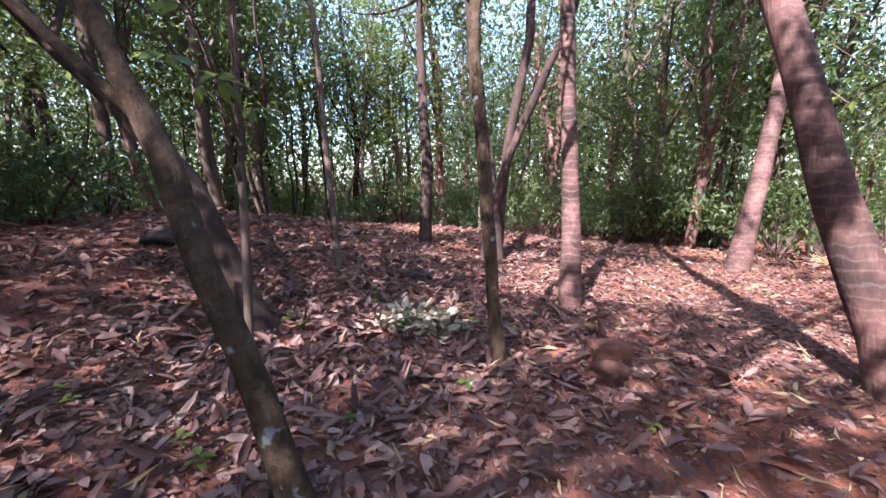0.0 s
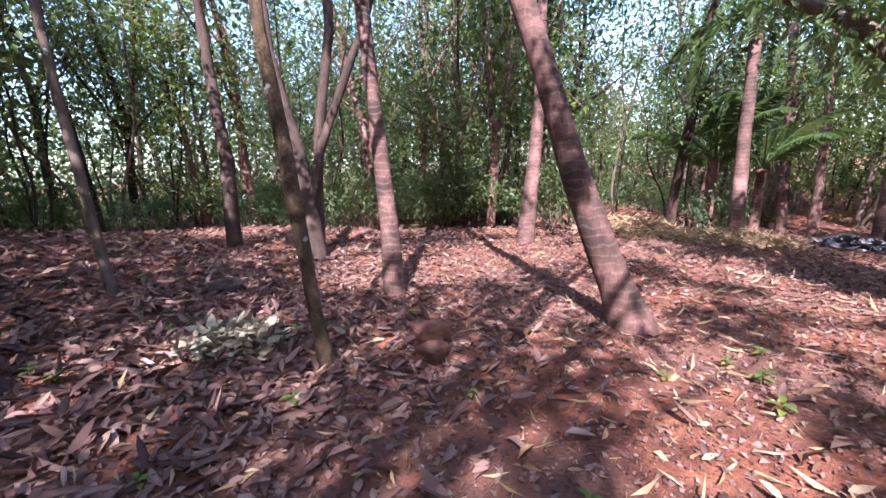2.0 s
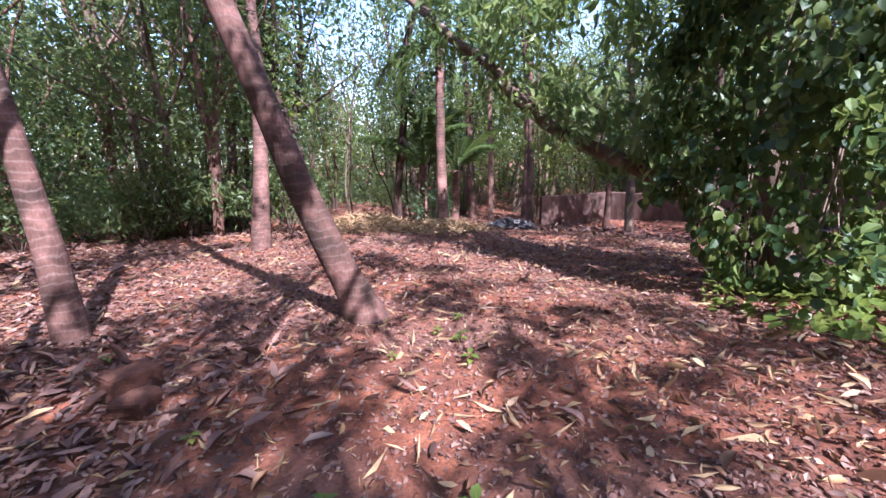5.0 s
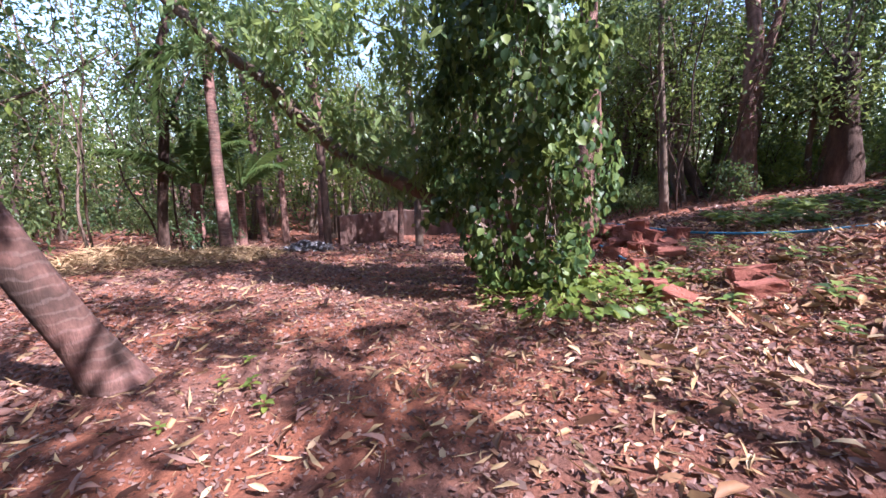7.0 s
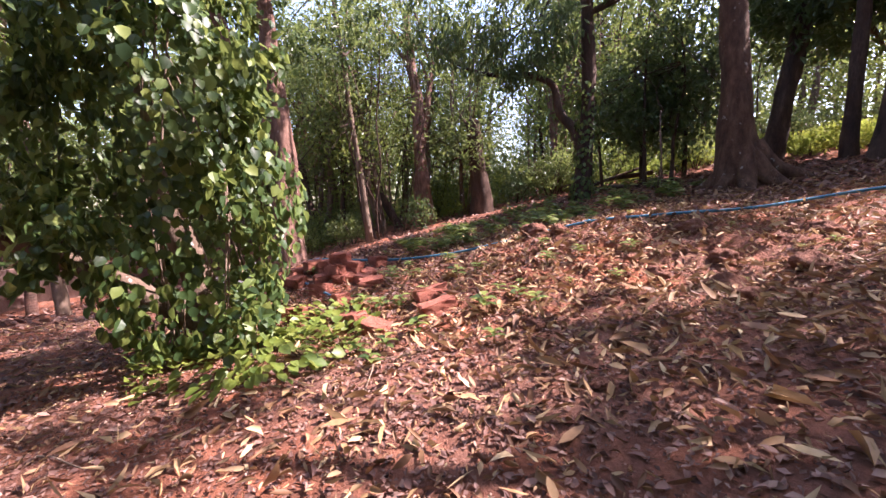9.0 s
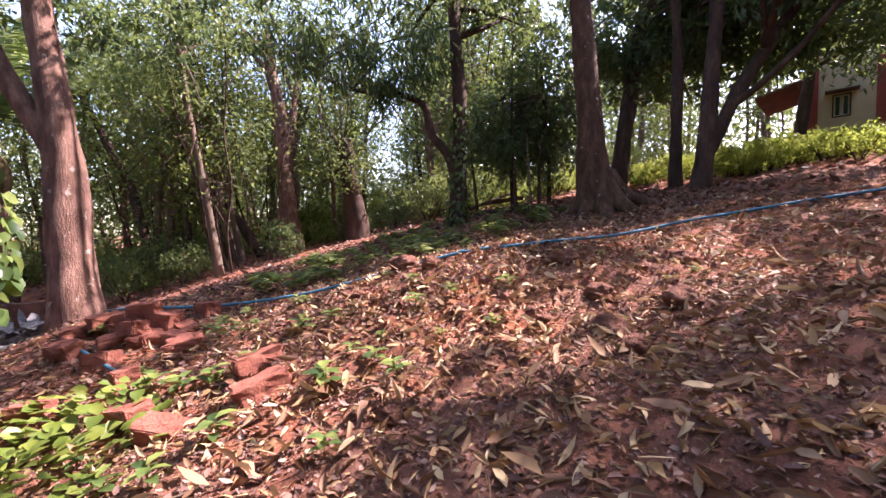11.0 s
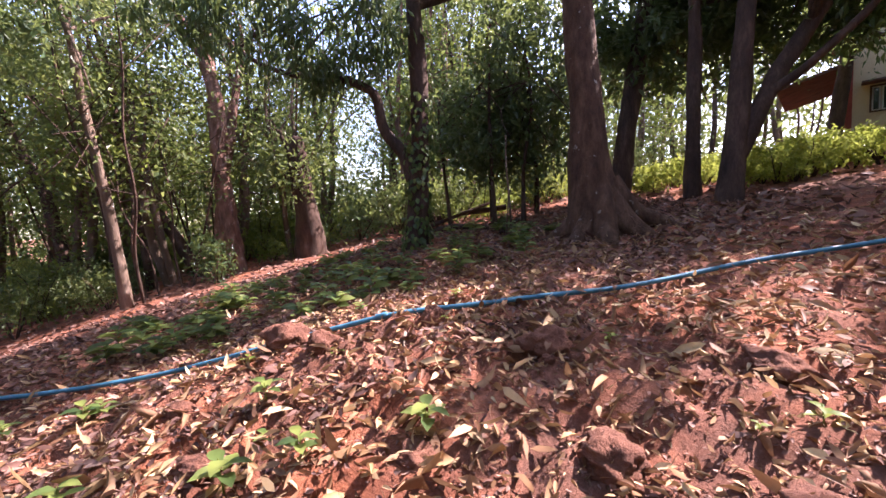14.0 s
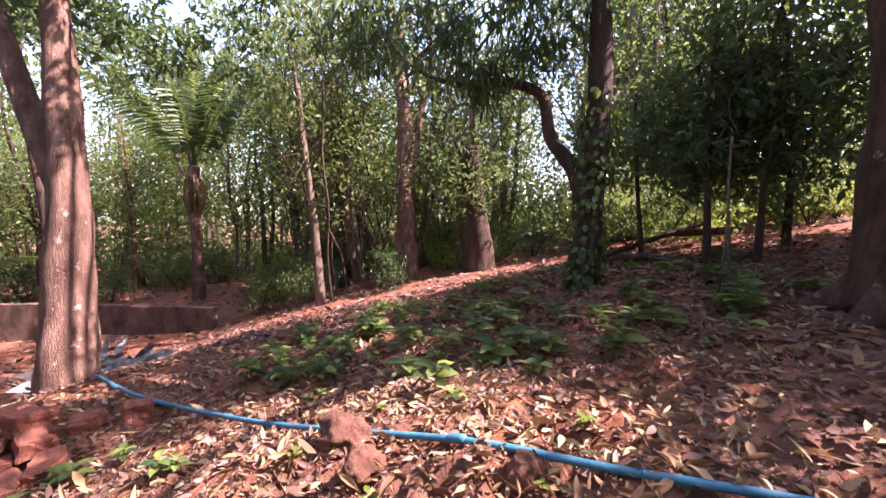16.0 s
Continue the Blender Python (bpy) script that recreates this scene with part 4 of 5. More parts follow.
# ---- woods round the clearing: a few kinds of tree and bush, each built once and set out many times ----
def wood_tree(seed, height, mat, bark, n, low, stems=1, leaf_len=0.22, shape=0.40, thick=0.11):
    r = np.random.default_rng(seed)
    t = thing("woodland_tree", 0, 0, 0, "slim dark woodland tree with an open leafy crown", "tree", "trees of the woods")
    lines = []
    for i in range(stems):
        a = r.random() * 6.28
        lean = 0.10 + (0.32 if thick < 0.05 else 0.12) * r.random()
        pts = [((0.12 + 4 * (0.11 - thick)) * i * math.cos(a), (0.12 + 4 * (0.11 - thick)) * i * math.sin(a), -0.3, thick * (1 + 0.45 * r.random()))]
        for j in range(1, 7):
            z = height * j / 6
            pts.append((pts[0][0] + math.cos(a) * lean * z + r.normal() * 0.12, pts[0][1] + math.sin(a) * lean * z + r.normal() * 0.12, z, pts[0][3] * (1 - 0.13 * j)))
        lines.append(pts)
        limb("trunk", [pts], bark, t, sides=8, seed=seed + i, step_len=0.3)
    c = np.mean([line[-2][:3] for line in lines], axis=0)
    radii = (2.3, 2.3, height * (1 - low) * 0.55)
    centre = (c[0], c[1], height * (low + 1) / 2 + 0.4)
    limb("branchwork", [b for line in lines for b in boughs(line, 7, centre, radii, r, 0.4)], bark, t, sides=5, step_len=0.6)
    foliage("crown", blob_points(int(n * 1.55), centre, radii, 62, 0.30, r), mat, r, leaf_len * 0.82, t, shape=shape + 0.10, down=0.1)
    return t


def bush(seed, size, mat, n, label, leaf_len=0.13):
    r = np.random.default_rng(seed)
    t = thing("bush", 0, 0, 0, label, "bush", "undergrowth")
    lines = []
    for _ in range(7):
        a, l = r.random() * 6.28, size * (0.5 + 0.4 * r.random())
        lines.append([(0, 0, -0.1, 0.02), (math.cos(a) * l * 0.3, math.sin(a) * l * 0.3, l * 0.6, 0.014), (math.cos(a) * l * 0.7, math.sin(a) * l * 0.7, l * 1.1, 0.006)])
    limb("stemwork", lines, MAT_BARK_DARK, t, sides=5, step_len=0.3)
    foliage("leaves", blob_points(n, (0, 0, size * 0.62), (size * 0.75, size * 0.75, size * 0.55), 16, size * 0.12, r), mat, r, leaf_len, t, shape=0.42)
    return t


WOODS = [wood_tree(101, 9.0, MAT_LEAF, MAT_BARK_DARK, 1700, 0.24, 1, 0.21), wood_tree(102, 10.5, MAT_LEAF_DARK, MAT_BARK_DARK, 1700, 0.32, 1, 0.22), wood_tree(103, 8.0, MAT_LEAF, MAT_BARK, 1500, 0.18, 2, 0.2),
         wood_tree(104, 11.0, MAT_LEAF, MAT_BARK_DARK, 1700, 0.36, 1, 0.22), wood_tree(105, 7.5, MAT_LEAF_LIGHT, MAT_BARK, 1500, 0.18, 2, 0.2), wood_tree(106, 9.5, MAT_LEAF, MAT_BARK_RED, 1700, 0.25, 2, 0.21),
         wood_tree(107, 7.5, MAT_LEAF, MAT_BARK_DARK, 420, 0.25, 3, 0.18, thick=0.035), wood_tree(108, 6.5, MAT_LEAF, MAT_BARK, 380, 0.2, 2, 0.18, thick=0.03)]
BUSHES = [bush(201, 1.5, MAT_LEAF, 850, "leafy green bush of the undergrowth", 0.14), bush(202, 1.1, MAT_LEAF_DARK, 650, "dark green bush of the undergrowth", 0.13), bush(203, 1.9, MAT_LEAF, 1000, "tall leafy green bush of the undergrowth", 0.15),
          bush(204, 0.8, MAT_HEDGE, 620, "low yellow-green leafy bush with sunlight put into its colour", 0.12), bush(205, 1.4, MAT_LEAF_LIGHT, 800, "yellow-green leafy bush of the undergrowth", 0.13)]


def in_clearing(x, y, margin=0.0):
    """Whether a place on the plan lies in the open ground that is kept free of the woods."""
    if y > 10.6 - 0.25 * x - margin and x < 9:
        return False
    if y > 14.5 - margin:
        return False
    if x > (19.5 if -1 < y < 10 else 15.5) - margin:
        return False
    if x < -7.0 + margin:
        return False
    return y > -16.5 + margin


def scatter():
    r = np.random.default_rng(99)
    used = [False] * (len(WOODS) + len(BUSHES))
    spots = []

    def put(kind, x, y, s):
        src = (WOODS + BUSHES)[kind]
        z = gz(x, y)
        m = pose(x, y, z - 0.03, 0, 0, r.random() * 360)
        if not used[kind]:
            used[kind] = True
            src.matrix_basis = m @ Matrix.Scale(s, 4)
            for o in src.children_recursive:
                o.matrix_parent_inverse = Matrix.Identity(4)
            return
        c = copy_thing(src, m)
        c.scale = (s, s, s)

    for o in WOODS + BUSHES:
        for ch in o.children_recursive:
            ch.matrix_parent_inverse = Matrix.Identity(4)
    tries = 0
    while len(spots) < 345 and tries < 30000:
        tries += 1
        a, d = r.random() * 2 * math.pi, 8 + 26 * r.random()
        x, y = 4 + d * math.cos(a), d * math.sin(a)
        if in_clearing(x, y):
            continue
        south = y < -9 and -2 < x < 14
        if south and r.random() < 0.75:
            continue
        if 14 < x < 23 and 1.5 < y < 8:
            continue
        if 2 < x < 12 and -25 < y < -9:
            continue
        if d > 8 and (x - 3.4) * 0.933 - (y + 2.1) * 0.354 > 9 and abs((x - 3.4) * 0.354 + (y + 2.1) * 0.933) < 0.06 * math.hypot(x - 3.4, y + 2.1):
            continue
        near = min((math.hypot(x - p, y - q) for p, q in spots), default=9)
        if near < (0.9 if d < 20 else 1.7):
            continue
        spots.append((x, y))
        # eastern woods get more yellow-green kinds, standing for sunlit foliage
        put(int(r.choice([0, 1, 2, 3, 4, 5, 6, 6, 6, 7, 7] if x < 12 else [0, 4, 2, 3, 4, 5, 4, 6, 6, 7, 4])), x * K, y * K, 0.9 + 0.5 * r.random())
    count = tries = 0
    while count < 205 and tries < 30000:
        tries += 1
        a, d = r.random() * 2 * math.pi, 7 + 18 * r.random()
        x, y = 4 + d * math.cos(a), d * math.sin(a)
        if in_clearing(x, y, 0.6) or (y < -8 and x < 12.5):
            continue
        if x > 4 and 4 < y < 18 and r.random() < 0.75:
            continue
        put(len(WOODS) + int(r.choice([0, 0, 1, 1, 2, 4 if x > 8 else 0])), x * K, y * K, 0.75 + 0.6 * r.random())
        count += 1
    for _ in range(48):
        x, y = r.uniform(18, 29), r.uniform(-9, 11)
        if not (y > 2 and x < 22):
            put(len(WOODS) + int(r.choice([0, 4, 4, 2])), x * K, y * K, 0.7 + 0.7 * r.random())
    for _ in range(14):
        x, y = r.uniform(16.5, 21), r.uniform(-6.5, 1.5)
        put(len(WOODS) + int(r.choice([4, 1, 0])), x * K, y * K, 0.5 + 0.6 * r.random())
    for _ in range(30):
        x, y = r.uniform(12.8, 18), r.uniform(-14.5, -8.5)
        put(len(WOODS) + int(r.choice([0, 4, 4, 3])), x * K, y * K, 0.6 + 0.6 * r.random())
    # the yellow-green bushes below the house, their leaf colour brightened for sunlight
    for _ in range(80):
        x, y = r.uniform(2.0, 11.5), r.uniform(-15.8, -12.6)
        put(len(WOODS) + 3, x * K, y * K, 0.6 + 0.5 * r.random())


scatter()


def thicket(name, n, near, deep, high, leaf, mat, label, seed, low, floor=0.4):
    """A belt of massed foliage between the trees, in uneven clumps with gaps towards the top."""
    r = np.random.default_rng(seed)
    a = r.random(n) * 2 * np.pi
    d = near + deep * r.random(n)
    px, py = 4 + d * np.cos(a), d * np.sin(a)
    top = high * (1 + 0.22 * np.sin(9 * a) + 0.15 * np.sin(23 * a + 1) + 0.12 * np.sin(41 * a + 2))
    up = top * r.random(n) ** np.where(r.random(n) < low, 2.0, 0.8)
    x, y = px * K, py * K
    lumps = np.sin(1.9 * x + 0.8 * up) * np.sin(1.7 * y - 0.9 * up) + np.sin(31 * a + 2.4 * up) * 0.7 + r.normal(size=n) * 0.45
    keep = (lumps > -0.30 + 0.07 * (up - 4.0)) | ((up < 2.0 + 4.0 * (floor > 0.9)) & (r.random(n) < floor))
    keep &= ~((px > 4) & (px < 17) & (py > 7) & (py < 18) & (up < 3.2))
    keep &= ~((px > 1.5) & (px < 13.5) & (py < -8) & (py > -27)) & ~((px < 22.5) & (px > 8) & (py > -2.5) & (py < 10)) & ~((px < 15) & (py > -12) & (py < 10.9 - 0.25 * px) & (px > -8))
    along, off = (px - 3.4) * 0.933 - (py + 2.1) * 0.354, np.abs((px - 3.4) * 0.354 + (py + 2.1) * 0.933)
    keep &= ~((along > 9) & (off < 0.05 * along) & (up > 3.8))
    pts = np.stack([x, y, ground_z(x, y) + up], 1)[keep]
    tagged(foliage(name, pts, mat, r, leaf, shape=0.62, down=0.1), label, "woods", kind="stuff")


thicket("far_woods", 230000, 27, 20, 14.0, 0.40, MAT_LEAF, "far green woods closing the view round the clearing", 98, 0.6, 1.0)
thicket("undergrowth", 130000, 15.0, 14, 7.5, 0.20, MAT_LEAF, "leafy green undergrowth between the trees of the woods", 97, 0.75)
thicket("undergrowth", 80000, 13.2, 14, 9.0, 0.20, MAT_LEAF_DARK, "dark green undergrowth between the trees of the woods", 96, 0.5)


# ---- the house on the slope ----
def box_data(x0, x1, y0, y1, z0, z1):
    v = np.array([(x, y, z) for z in (z0, z1) for y in (y0, y1) for x in (x0, x1)], float)
    f = [(0, 2, 3, 1), (4, 5, 7, 6), (0, 1, 5, 4), (2, 6, 7, 3), (0, 4, 6, 2), (1, 3, 7, 5)]
    return v, f


def box(name, dims, mat, parent, label="", bevel=0.0):
    bm = bmesh.new()
    v, f = box_data(*dims)
    vs = [bm.verts.new(p) for p in v]
    for q in f:
        bm.faces.new([vs[i] for i in q])
    if bevel:
        bmesh.ops.bevel(bm, geom=bm.edges[:], offset=bevel, segments=2, affect="EDGES")
    bmesh.ops.recalc_face_normals(bm, faces=bm.faces[:])
    me = bpy.data.meshes.new(name)
    bm.to_mesh(me)
    bm.free()
    me.materials.append(mat)
    ob = new(name, me)
    if parent:
        ob.parent = parent
    if label:
        ob["label"] = label
    return ob


def build_house():
    """A single-storey cream house: front wall along its own +x, built with its window openings, inside is closed."""
    ox, oy = 7.99 * K, -18.76 * K
    z = gz(ox, oy) - 0.1
    h = thing("house", ox, oy, z, "cream plastered house with red pilasters and a tiled roof", "house")
    L, D, H, T = 9.5, 6.0, 5.2, 0.23
    wins = [(0.74, 1.16, 1.28, 2.04), (2.88, 3.34, 1.28, 2.12), (5.2, 5.9, 1.28, 2.12)]
    x = 0.0
    for i, (a, b, s, t) in enumerate(wins + [(L, L, 0, 0)]):
        box("wall", (x, a, 0, T, 0.42, H), MAT_WALL, h)
        if a < L:
            box("wall", (a, b, 0, T, 0.42, s), MAT_WALL, h)
            box("wall", (a, b, 0, T, t, H), MAT_WALL, h)
            w = new("window")
            w.parent, w["label"] = h, "two-leaf window with a dark surround"
            e = 0.05
            for n, d in (("surround", (a - e, b + e, -0.03, 0.06, t, t + e)), ("surround", (a - e, b + e, -0.03, 0.06, s - e, s)), ("surround", (a - e, a, -0.03, 0.06, s, t)), ("surround", (b, b + e, -0.03, 0.06, s, t))):
                box(n, d, MAT_FRAME_DARK, w)
            m = (a + b) / 2
            for p, q in ((a, m - 0.012), (m + 0.012, b)):
                for d in ((p, q, 0.02, 0.06, s, s + 0.04), (p, q, 0.02, 0.06, t - 0.04, t), (p, p + 0.04, 0.02, 0.06, s + 0.04, t - 0.04), (q - 0.04, q, 0.02, 0.06, s + 0.04, t - 0.04)):
                    box("frame", d, MAT_FRAME, w)
                box("pane", (p + 0.04, q - 0.04, 0.036, 0.044, s + 0.04, t - 0.04), MAT_GLASS, w)
            box("sunshade", (a - 0.25, b + 0.25, -0.45, 0.0, t + 0.10, t + 0.16), MAT_CONCRETE, h)
        x = b
    box("plinth", (-0.04, L + 0.04, -0.05, D + 0.05, -0.9, 0.42), MAT_PLINTH, h, "plinth stained by red dust")
    for d in ((0, T, T, D, 0.42, H), (L - T, L, T, D, 0.42, H), (T, L - T, D - T, D, 0.42, H), (T, L - T, T, D - T, 0.42, 0.5)):
        box("wall", d, MAT_WALL, h)
    for a in (-0.02, 1.84, 4.3, 6.8):
        box("pilaster", (a, a + 0.32, -0.06, -0.002, 0.3, H), MAT_PILASTER, h, "red painted pilaster")
    rise = 1.7
    pr = mesh_object('porch_roof', [(-1.6, -0.5, 2.35), (-0.03, -0.5, 2.75), (-0.03, 3.5, 2.75), (-1.6, 3.5, 2.35), (-1.6, -0.5, 2.45), (-0.03, -0.5, 2.85), (-0.03, 3.5, 2.85), (-1.6, 3.5, 2.45)], [(3, 2, 1, 0), (4, 5, 6, 7), (0, 1, 5, 4), (1, 2, 6, 5), (2, 3, 7, 6), (3, 0, 4, 7)], MAT_ROOF, False)
    pr.parent = h
    for s in (0, 1):
        y0, y1 = (-0.6, D / 2) if s == 0 else (D + 0.6, D / 2)
        verts = [(-0.7, y0, H - 0.15), (L + 0.7, y0, H - 0.15), (L + 0.7, y1, H + rise), (-0.7, y1, H + rise)]
        verts += [(a, b, c + 0.12) for a, b, c in verts]
        ob = mesh_object("roof", verts, [(3, 2, 1, 0), (4, 5, 6, 7), (0, 1, 5, 4), (1, 2, 6, 5), (2, 3, 7, 6), (3, 0, 4, 7)], MAT_ROOF, False)
        ob.parent = h
        for k in range(14):
            f = (k + 0.5) / 14
            yy, zz = y0 + (y1 - y0) * f, H - 0.03 + (rise + 0.15) * f
            box("tile_row", (-0.72, L + 0.72, yy - 0.03, yy + 0.03, zz - 0.01, zz + 0.03), MAT_ROOF, h)
    for a in (0.0, L - T):
        g = mesh_object("gable", [(a, 0, H), (a, D, H), (a, D / 2, H + rise - 0.1), (a + T, 0, H), (a + T, D, H), (a + T, D / 2, H + rise - 0.1)], [(0, 2, 1), (3, 4, 5), (0, 1, 4, 3), (1, 2, 5, 4), (2, 0, 3, 5)], MAT_WALL, False)
        g.parent = h
    h.rotation_euler = (0, 0, math.atan2(-0.25, -0.97))


build_house()


# ---- low walls, posts, pipe ----
def bent_wall(name, pts, height, thick, mat, label, base=-0.4):
    """A low wall along plan points whose top stays level, weathered along the top."""
    r = np.random.default_rng(8)
    p = np.array([(a * K, b * K) for a, b in pts])
    seg = np.r_[0, np.cumsum(np.linalg.norm(np.diff(p, axis=0), axis=1))]
    s = np.arange(0, seg[-1], 0.22)
    q = np.stack([np.interp(s, seg, p[:, 0]), np.interp(s, seg, p[:, 1])], 1)
    d = np.gradient(q, axis=0)
    d /= np.linalg.norm(d, axis=1, keepdims=True)
    nrm = np.stack([-d[:, 1], d[:, 0]], 1) * thick / 2
    verts, faces = [], []
    for i in range(len(q)):
        top = height + r.normal() * 0.012
        for sgn, zz in ((1, -2.6), (1, top - 0.03), (0.8, top), (-0.8, top), (-1, top - 0.03), (-1, -2.6)):
            verts.append((q[i, 0] + nrm[i, 0] * sgn + r.normal() * 0.004, q[i, 1] + nrm[i, 1] * sgn + r.normal() * 0.004, zz))
        if i:
            o = 6 * i
            for k in range(6):
                faces.append((o - 6 + k, o - 6 + (k + 1) % 6, o + (k + 1) % 6, o + k))
    faces += [(5, 4, 3, 2, 1, 0), tuple(6 * (len(q) - 1) + k for k in range(6))]
    ob = mesh_object(name, verts, faces, mat, False)
    return tagged(ob, label, "wall", kind="structure")


bent_wall("wall_tank", [(14.2, 10.5), (17.6, 9.5), (17.75, 8.0), (17.2, 2.2)], -0.07 * K, 0.22, MAT_CONCRETE, "low weathered concrete wall across the hollow, stained red and white")


def post(x, y, h, w=0.11):
    bm = bmesh.new()
    bmesh.ops.create_cube(bm, size=1.0)
    bmesh.ops.scale(bm, vec=(w, w, h + 0.3), verts=bm.verts[:])
    bmesh.ops.bevel(bm, geom=bm.edges[:], offset=0.012, segments=1, affect="EDGES")
    bmesh.ops.subdivide_edges(bm, edges=bm.edges[:], cuts=1)
    for v in bm.verts:
        v.co += Vector(noise.noise_vector(v.co * 4)) * 0.012
    me = bpy.data.meshes.new("fence_post")
    bm.to_mesh(me)
    bm.free()
    me.materials.append(MAT_POST)
    ob = new("fence_post", me)
    ob.matrix_basis = pose(x, y, gz(x, y) + h / 2 - 0.15, 1.5, 2, 20)
    tagged(ob, "weathered pale concrete fence post at the wood's edge", "fence post", "fence posts")


for a, b, h in ((-9.4, 4.1, 1.6), (1.6, 13.2, 1.5), (2.9, 13.4, 1.5), (4.6, 13.0, 1.3), (-3.6, 12.6, 1.5)):
    post(a * K, b * K, h)


PIPE_LINE = [(13.2, 3.6), (11.4, 1.6), (9.7, -0.5), (9.2, -1.5), (8.75, -2.3), (7.68, -3.68), (7.2, -4.4), (6.95, -4.8), (6.68, -5.35), (6.3, -6.2), (5.66, -7.3), (4.67, -8.46), (3.9, -9.3), (3.2, -10.2)]


def build_pipe():
    """The blue water pipe lying along the bank, with couplings and a few ties."""
    q = np.array(PIPE_LINE) * K
    away = np.r_[0, np.cumsum(np.linalg.norm(np.diff(q, axis=0), axis=1))]
    at = np.arange(0, away[-1], 0.28)
    px, py = np.interp(at, away, q[:, 0]), np.interp(at, away, q[:, 1])
    pz = ground_z(px, py)
    pz = np.maximum(pz, np.convolve(np.pad(pz, 2, "edge"), np.ones(5) / 5, "valid")) + 0.03
    pz = np.convolve(np.pad(pz, 1, "edge"), np.ones(3) / 3, "valid") + 0.03
    pts = [(a, b, c, 0.026) for a, b, c in zip(px, py, pz)]
    x, y = pts[26][:2]
    t = thing("water_pipe", x, y, gz(x, y), "blue plastic water pipe lying along the earth bank", "pipe")
    limb("pipe", [pts], MAT_PIPE, t, sides=14, rough=0.0, step_len=0.12)
    p = np.array(pts)
    for f in (14.3, 22.2, 30.6, 41.4):
        i = int(f)
        c, d = p[i, :3] + (p[i + 1, :3] - p[i, :3]) * (f - i), p[i + 1, :3] - p[i, :3]
        d /= np.linalg.norm(d)
        e = c + d * 0.12
        limb("coupling", [[(*c, 0.032), (*((c + e) / 2), 0.032), (*e, 0.032)]], MAT_PIPE, t, sides=14, rough=0.0, step_len=0.04)
    a = (8.0 * K, -0.15 * K)
    s = thing("pipe_offcut", *a, gz(*a), "short pale blue pipe offcut among the blocks", "pipe")
    limb("pipe", [[(a[0] - 0.6, a[1] - 0.3, gz(a[0] - 0.6, a[1] - 0.3) + 0.05, 0.022), (a[0] + 0.6, a[1] + 0.3, gz(a[0] + 0.6, a[1] + 0.3) + 0.08, 0.022)]], MAT_PIPE, s, sides=10, rough=0.0)


build_pipe()


# ---- blocks, stones, clods ----
def lump(name, x, y, size, mat, label, category, seed, turn=0.0, flat=0.0, sink=0.25, square=0.0, group="", tilt=(0, 0), lift=0.0):
    """A stone: a sphere pushed out of shape; square makes it a worn cut block."""
    bm = bmesh.new()
    if square:
        bmesh.ops.create_cube(bm, size=2.0)
        bmesh.ops.bevel(bm, geom=bm.edges[:], offset=0.10, segments=2, affect="EDGES")
        bmesh.ops.subdivide_edges(bm, edges=bm.edges[:], cuts=3, use_grid_fill=True)
        amp = 0.17
    else:
        bmesh.ops.create_icosphere(bm, subdivisions=4, radius=1.0)
        amp = 0.36
    off = Vector((seed * 3.7, seed * 1.3, seed * 7.1))
    for v in bm.verts:
        k = noise.noise(v.co * 1.3 + off) * amp * 1.2 + noise.noise(v.co * 3.5 + off) * amp * 0.6 + noise.noise(v.co * 9 + off) * amp * 0.28
        v.co *= 1 + k
        v.co = Vector((v.co.x * size[0] / 2, v.co.y * size[1] / 2, v.co.z * size[2] / 2))
    me = bpy.data.meshes.new(name)
    bm.to_mesh(me)
    bm.free()
    me.materials.append(mat)
    me.polygons.foreach_set("use_smooth", [not square] * len(me.polygons))
    ob = new(name, me)
    ob.matrix_basis = pose(x, y, gz(x, y) + size[2] * (0.5 - sink) + lift, tilt[0], tilt[1], turn)
    return tagged(ob, label, category, group)


BLOCKS = [(5.98, -0.88, 0.40, 0.24, 0.20, 62), (6.45, -0.62, 0.46, 0.26, 0.16, 35), (5.85, -1.52, 0.42, 0.22, 0.20, 100), (6.35, -1.55, 0.40, 0.22, 0.19, 96), (7.75, -0.95, 0.42, 0.24, 0.22, 80), (7.2, -0.5, 0.38, 0.22, 0.18, 20),
          (8.3, -0.55, 0.36, 0.24, 0.20, 140), (7.9, -0.2, 0.38, 0.22, 0.22, 60), (8.75, -0.35, 0.4, 0.24, 0.24, 15), (9.0, -0.75, 0.34, 0.24, 0.24, 110), (7.0, 0.05, 0.36, 0.22, 0.2, 70), (8.5, 0.2, 0.4, 0.25, 0.26, 40), (9.1, 0.25, 0.36, 0.24, 0.22, 5)]
for i, (a, b, l, w, h, turn) in enumerate(BLOCKS):
    lump("laterite_block", a * K, b * K, (l * (0.85 + 0.3 * ((i * 29) % 10) / 10), w * (0.9 + 0.3 * ((i * 13) % 10) / 10), h), MAT_BLOCK, "rough-cut red laterite block lying in the litter", "block", i + 1, turn, 0, 0.24, 1.0, "laterite blocks", ((i * 37) % 29 - 14, (i * 53) % 27 - 13))
PILE = [(8.35, -0.95, 0, 20), (8.62, -0.62, 0, 75), (8.95, -0.15, 0, 30), (8.5, -0.25, 0, 110), (8.85, -0.45, 0, 60), (9.2, 0.0, 0, 15), (8.25, -0.55, 0, 85), (8.1, -0.85, 0, 40),
        (8.5, -0.7, 1, 50), (8.72, -0.4, 1, 10), (8.95, -0.3, 1, 80), (8.4, -0.42, 1, 35), (8.65, -0.5, 2, 65), (9.05, -0.05, 1, 120)]
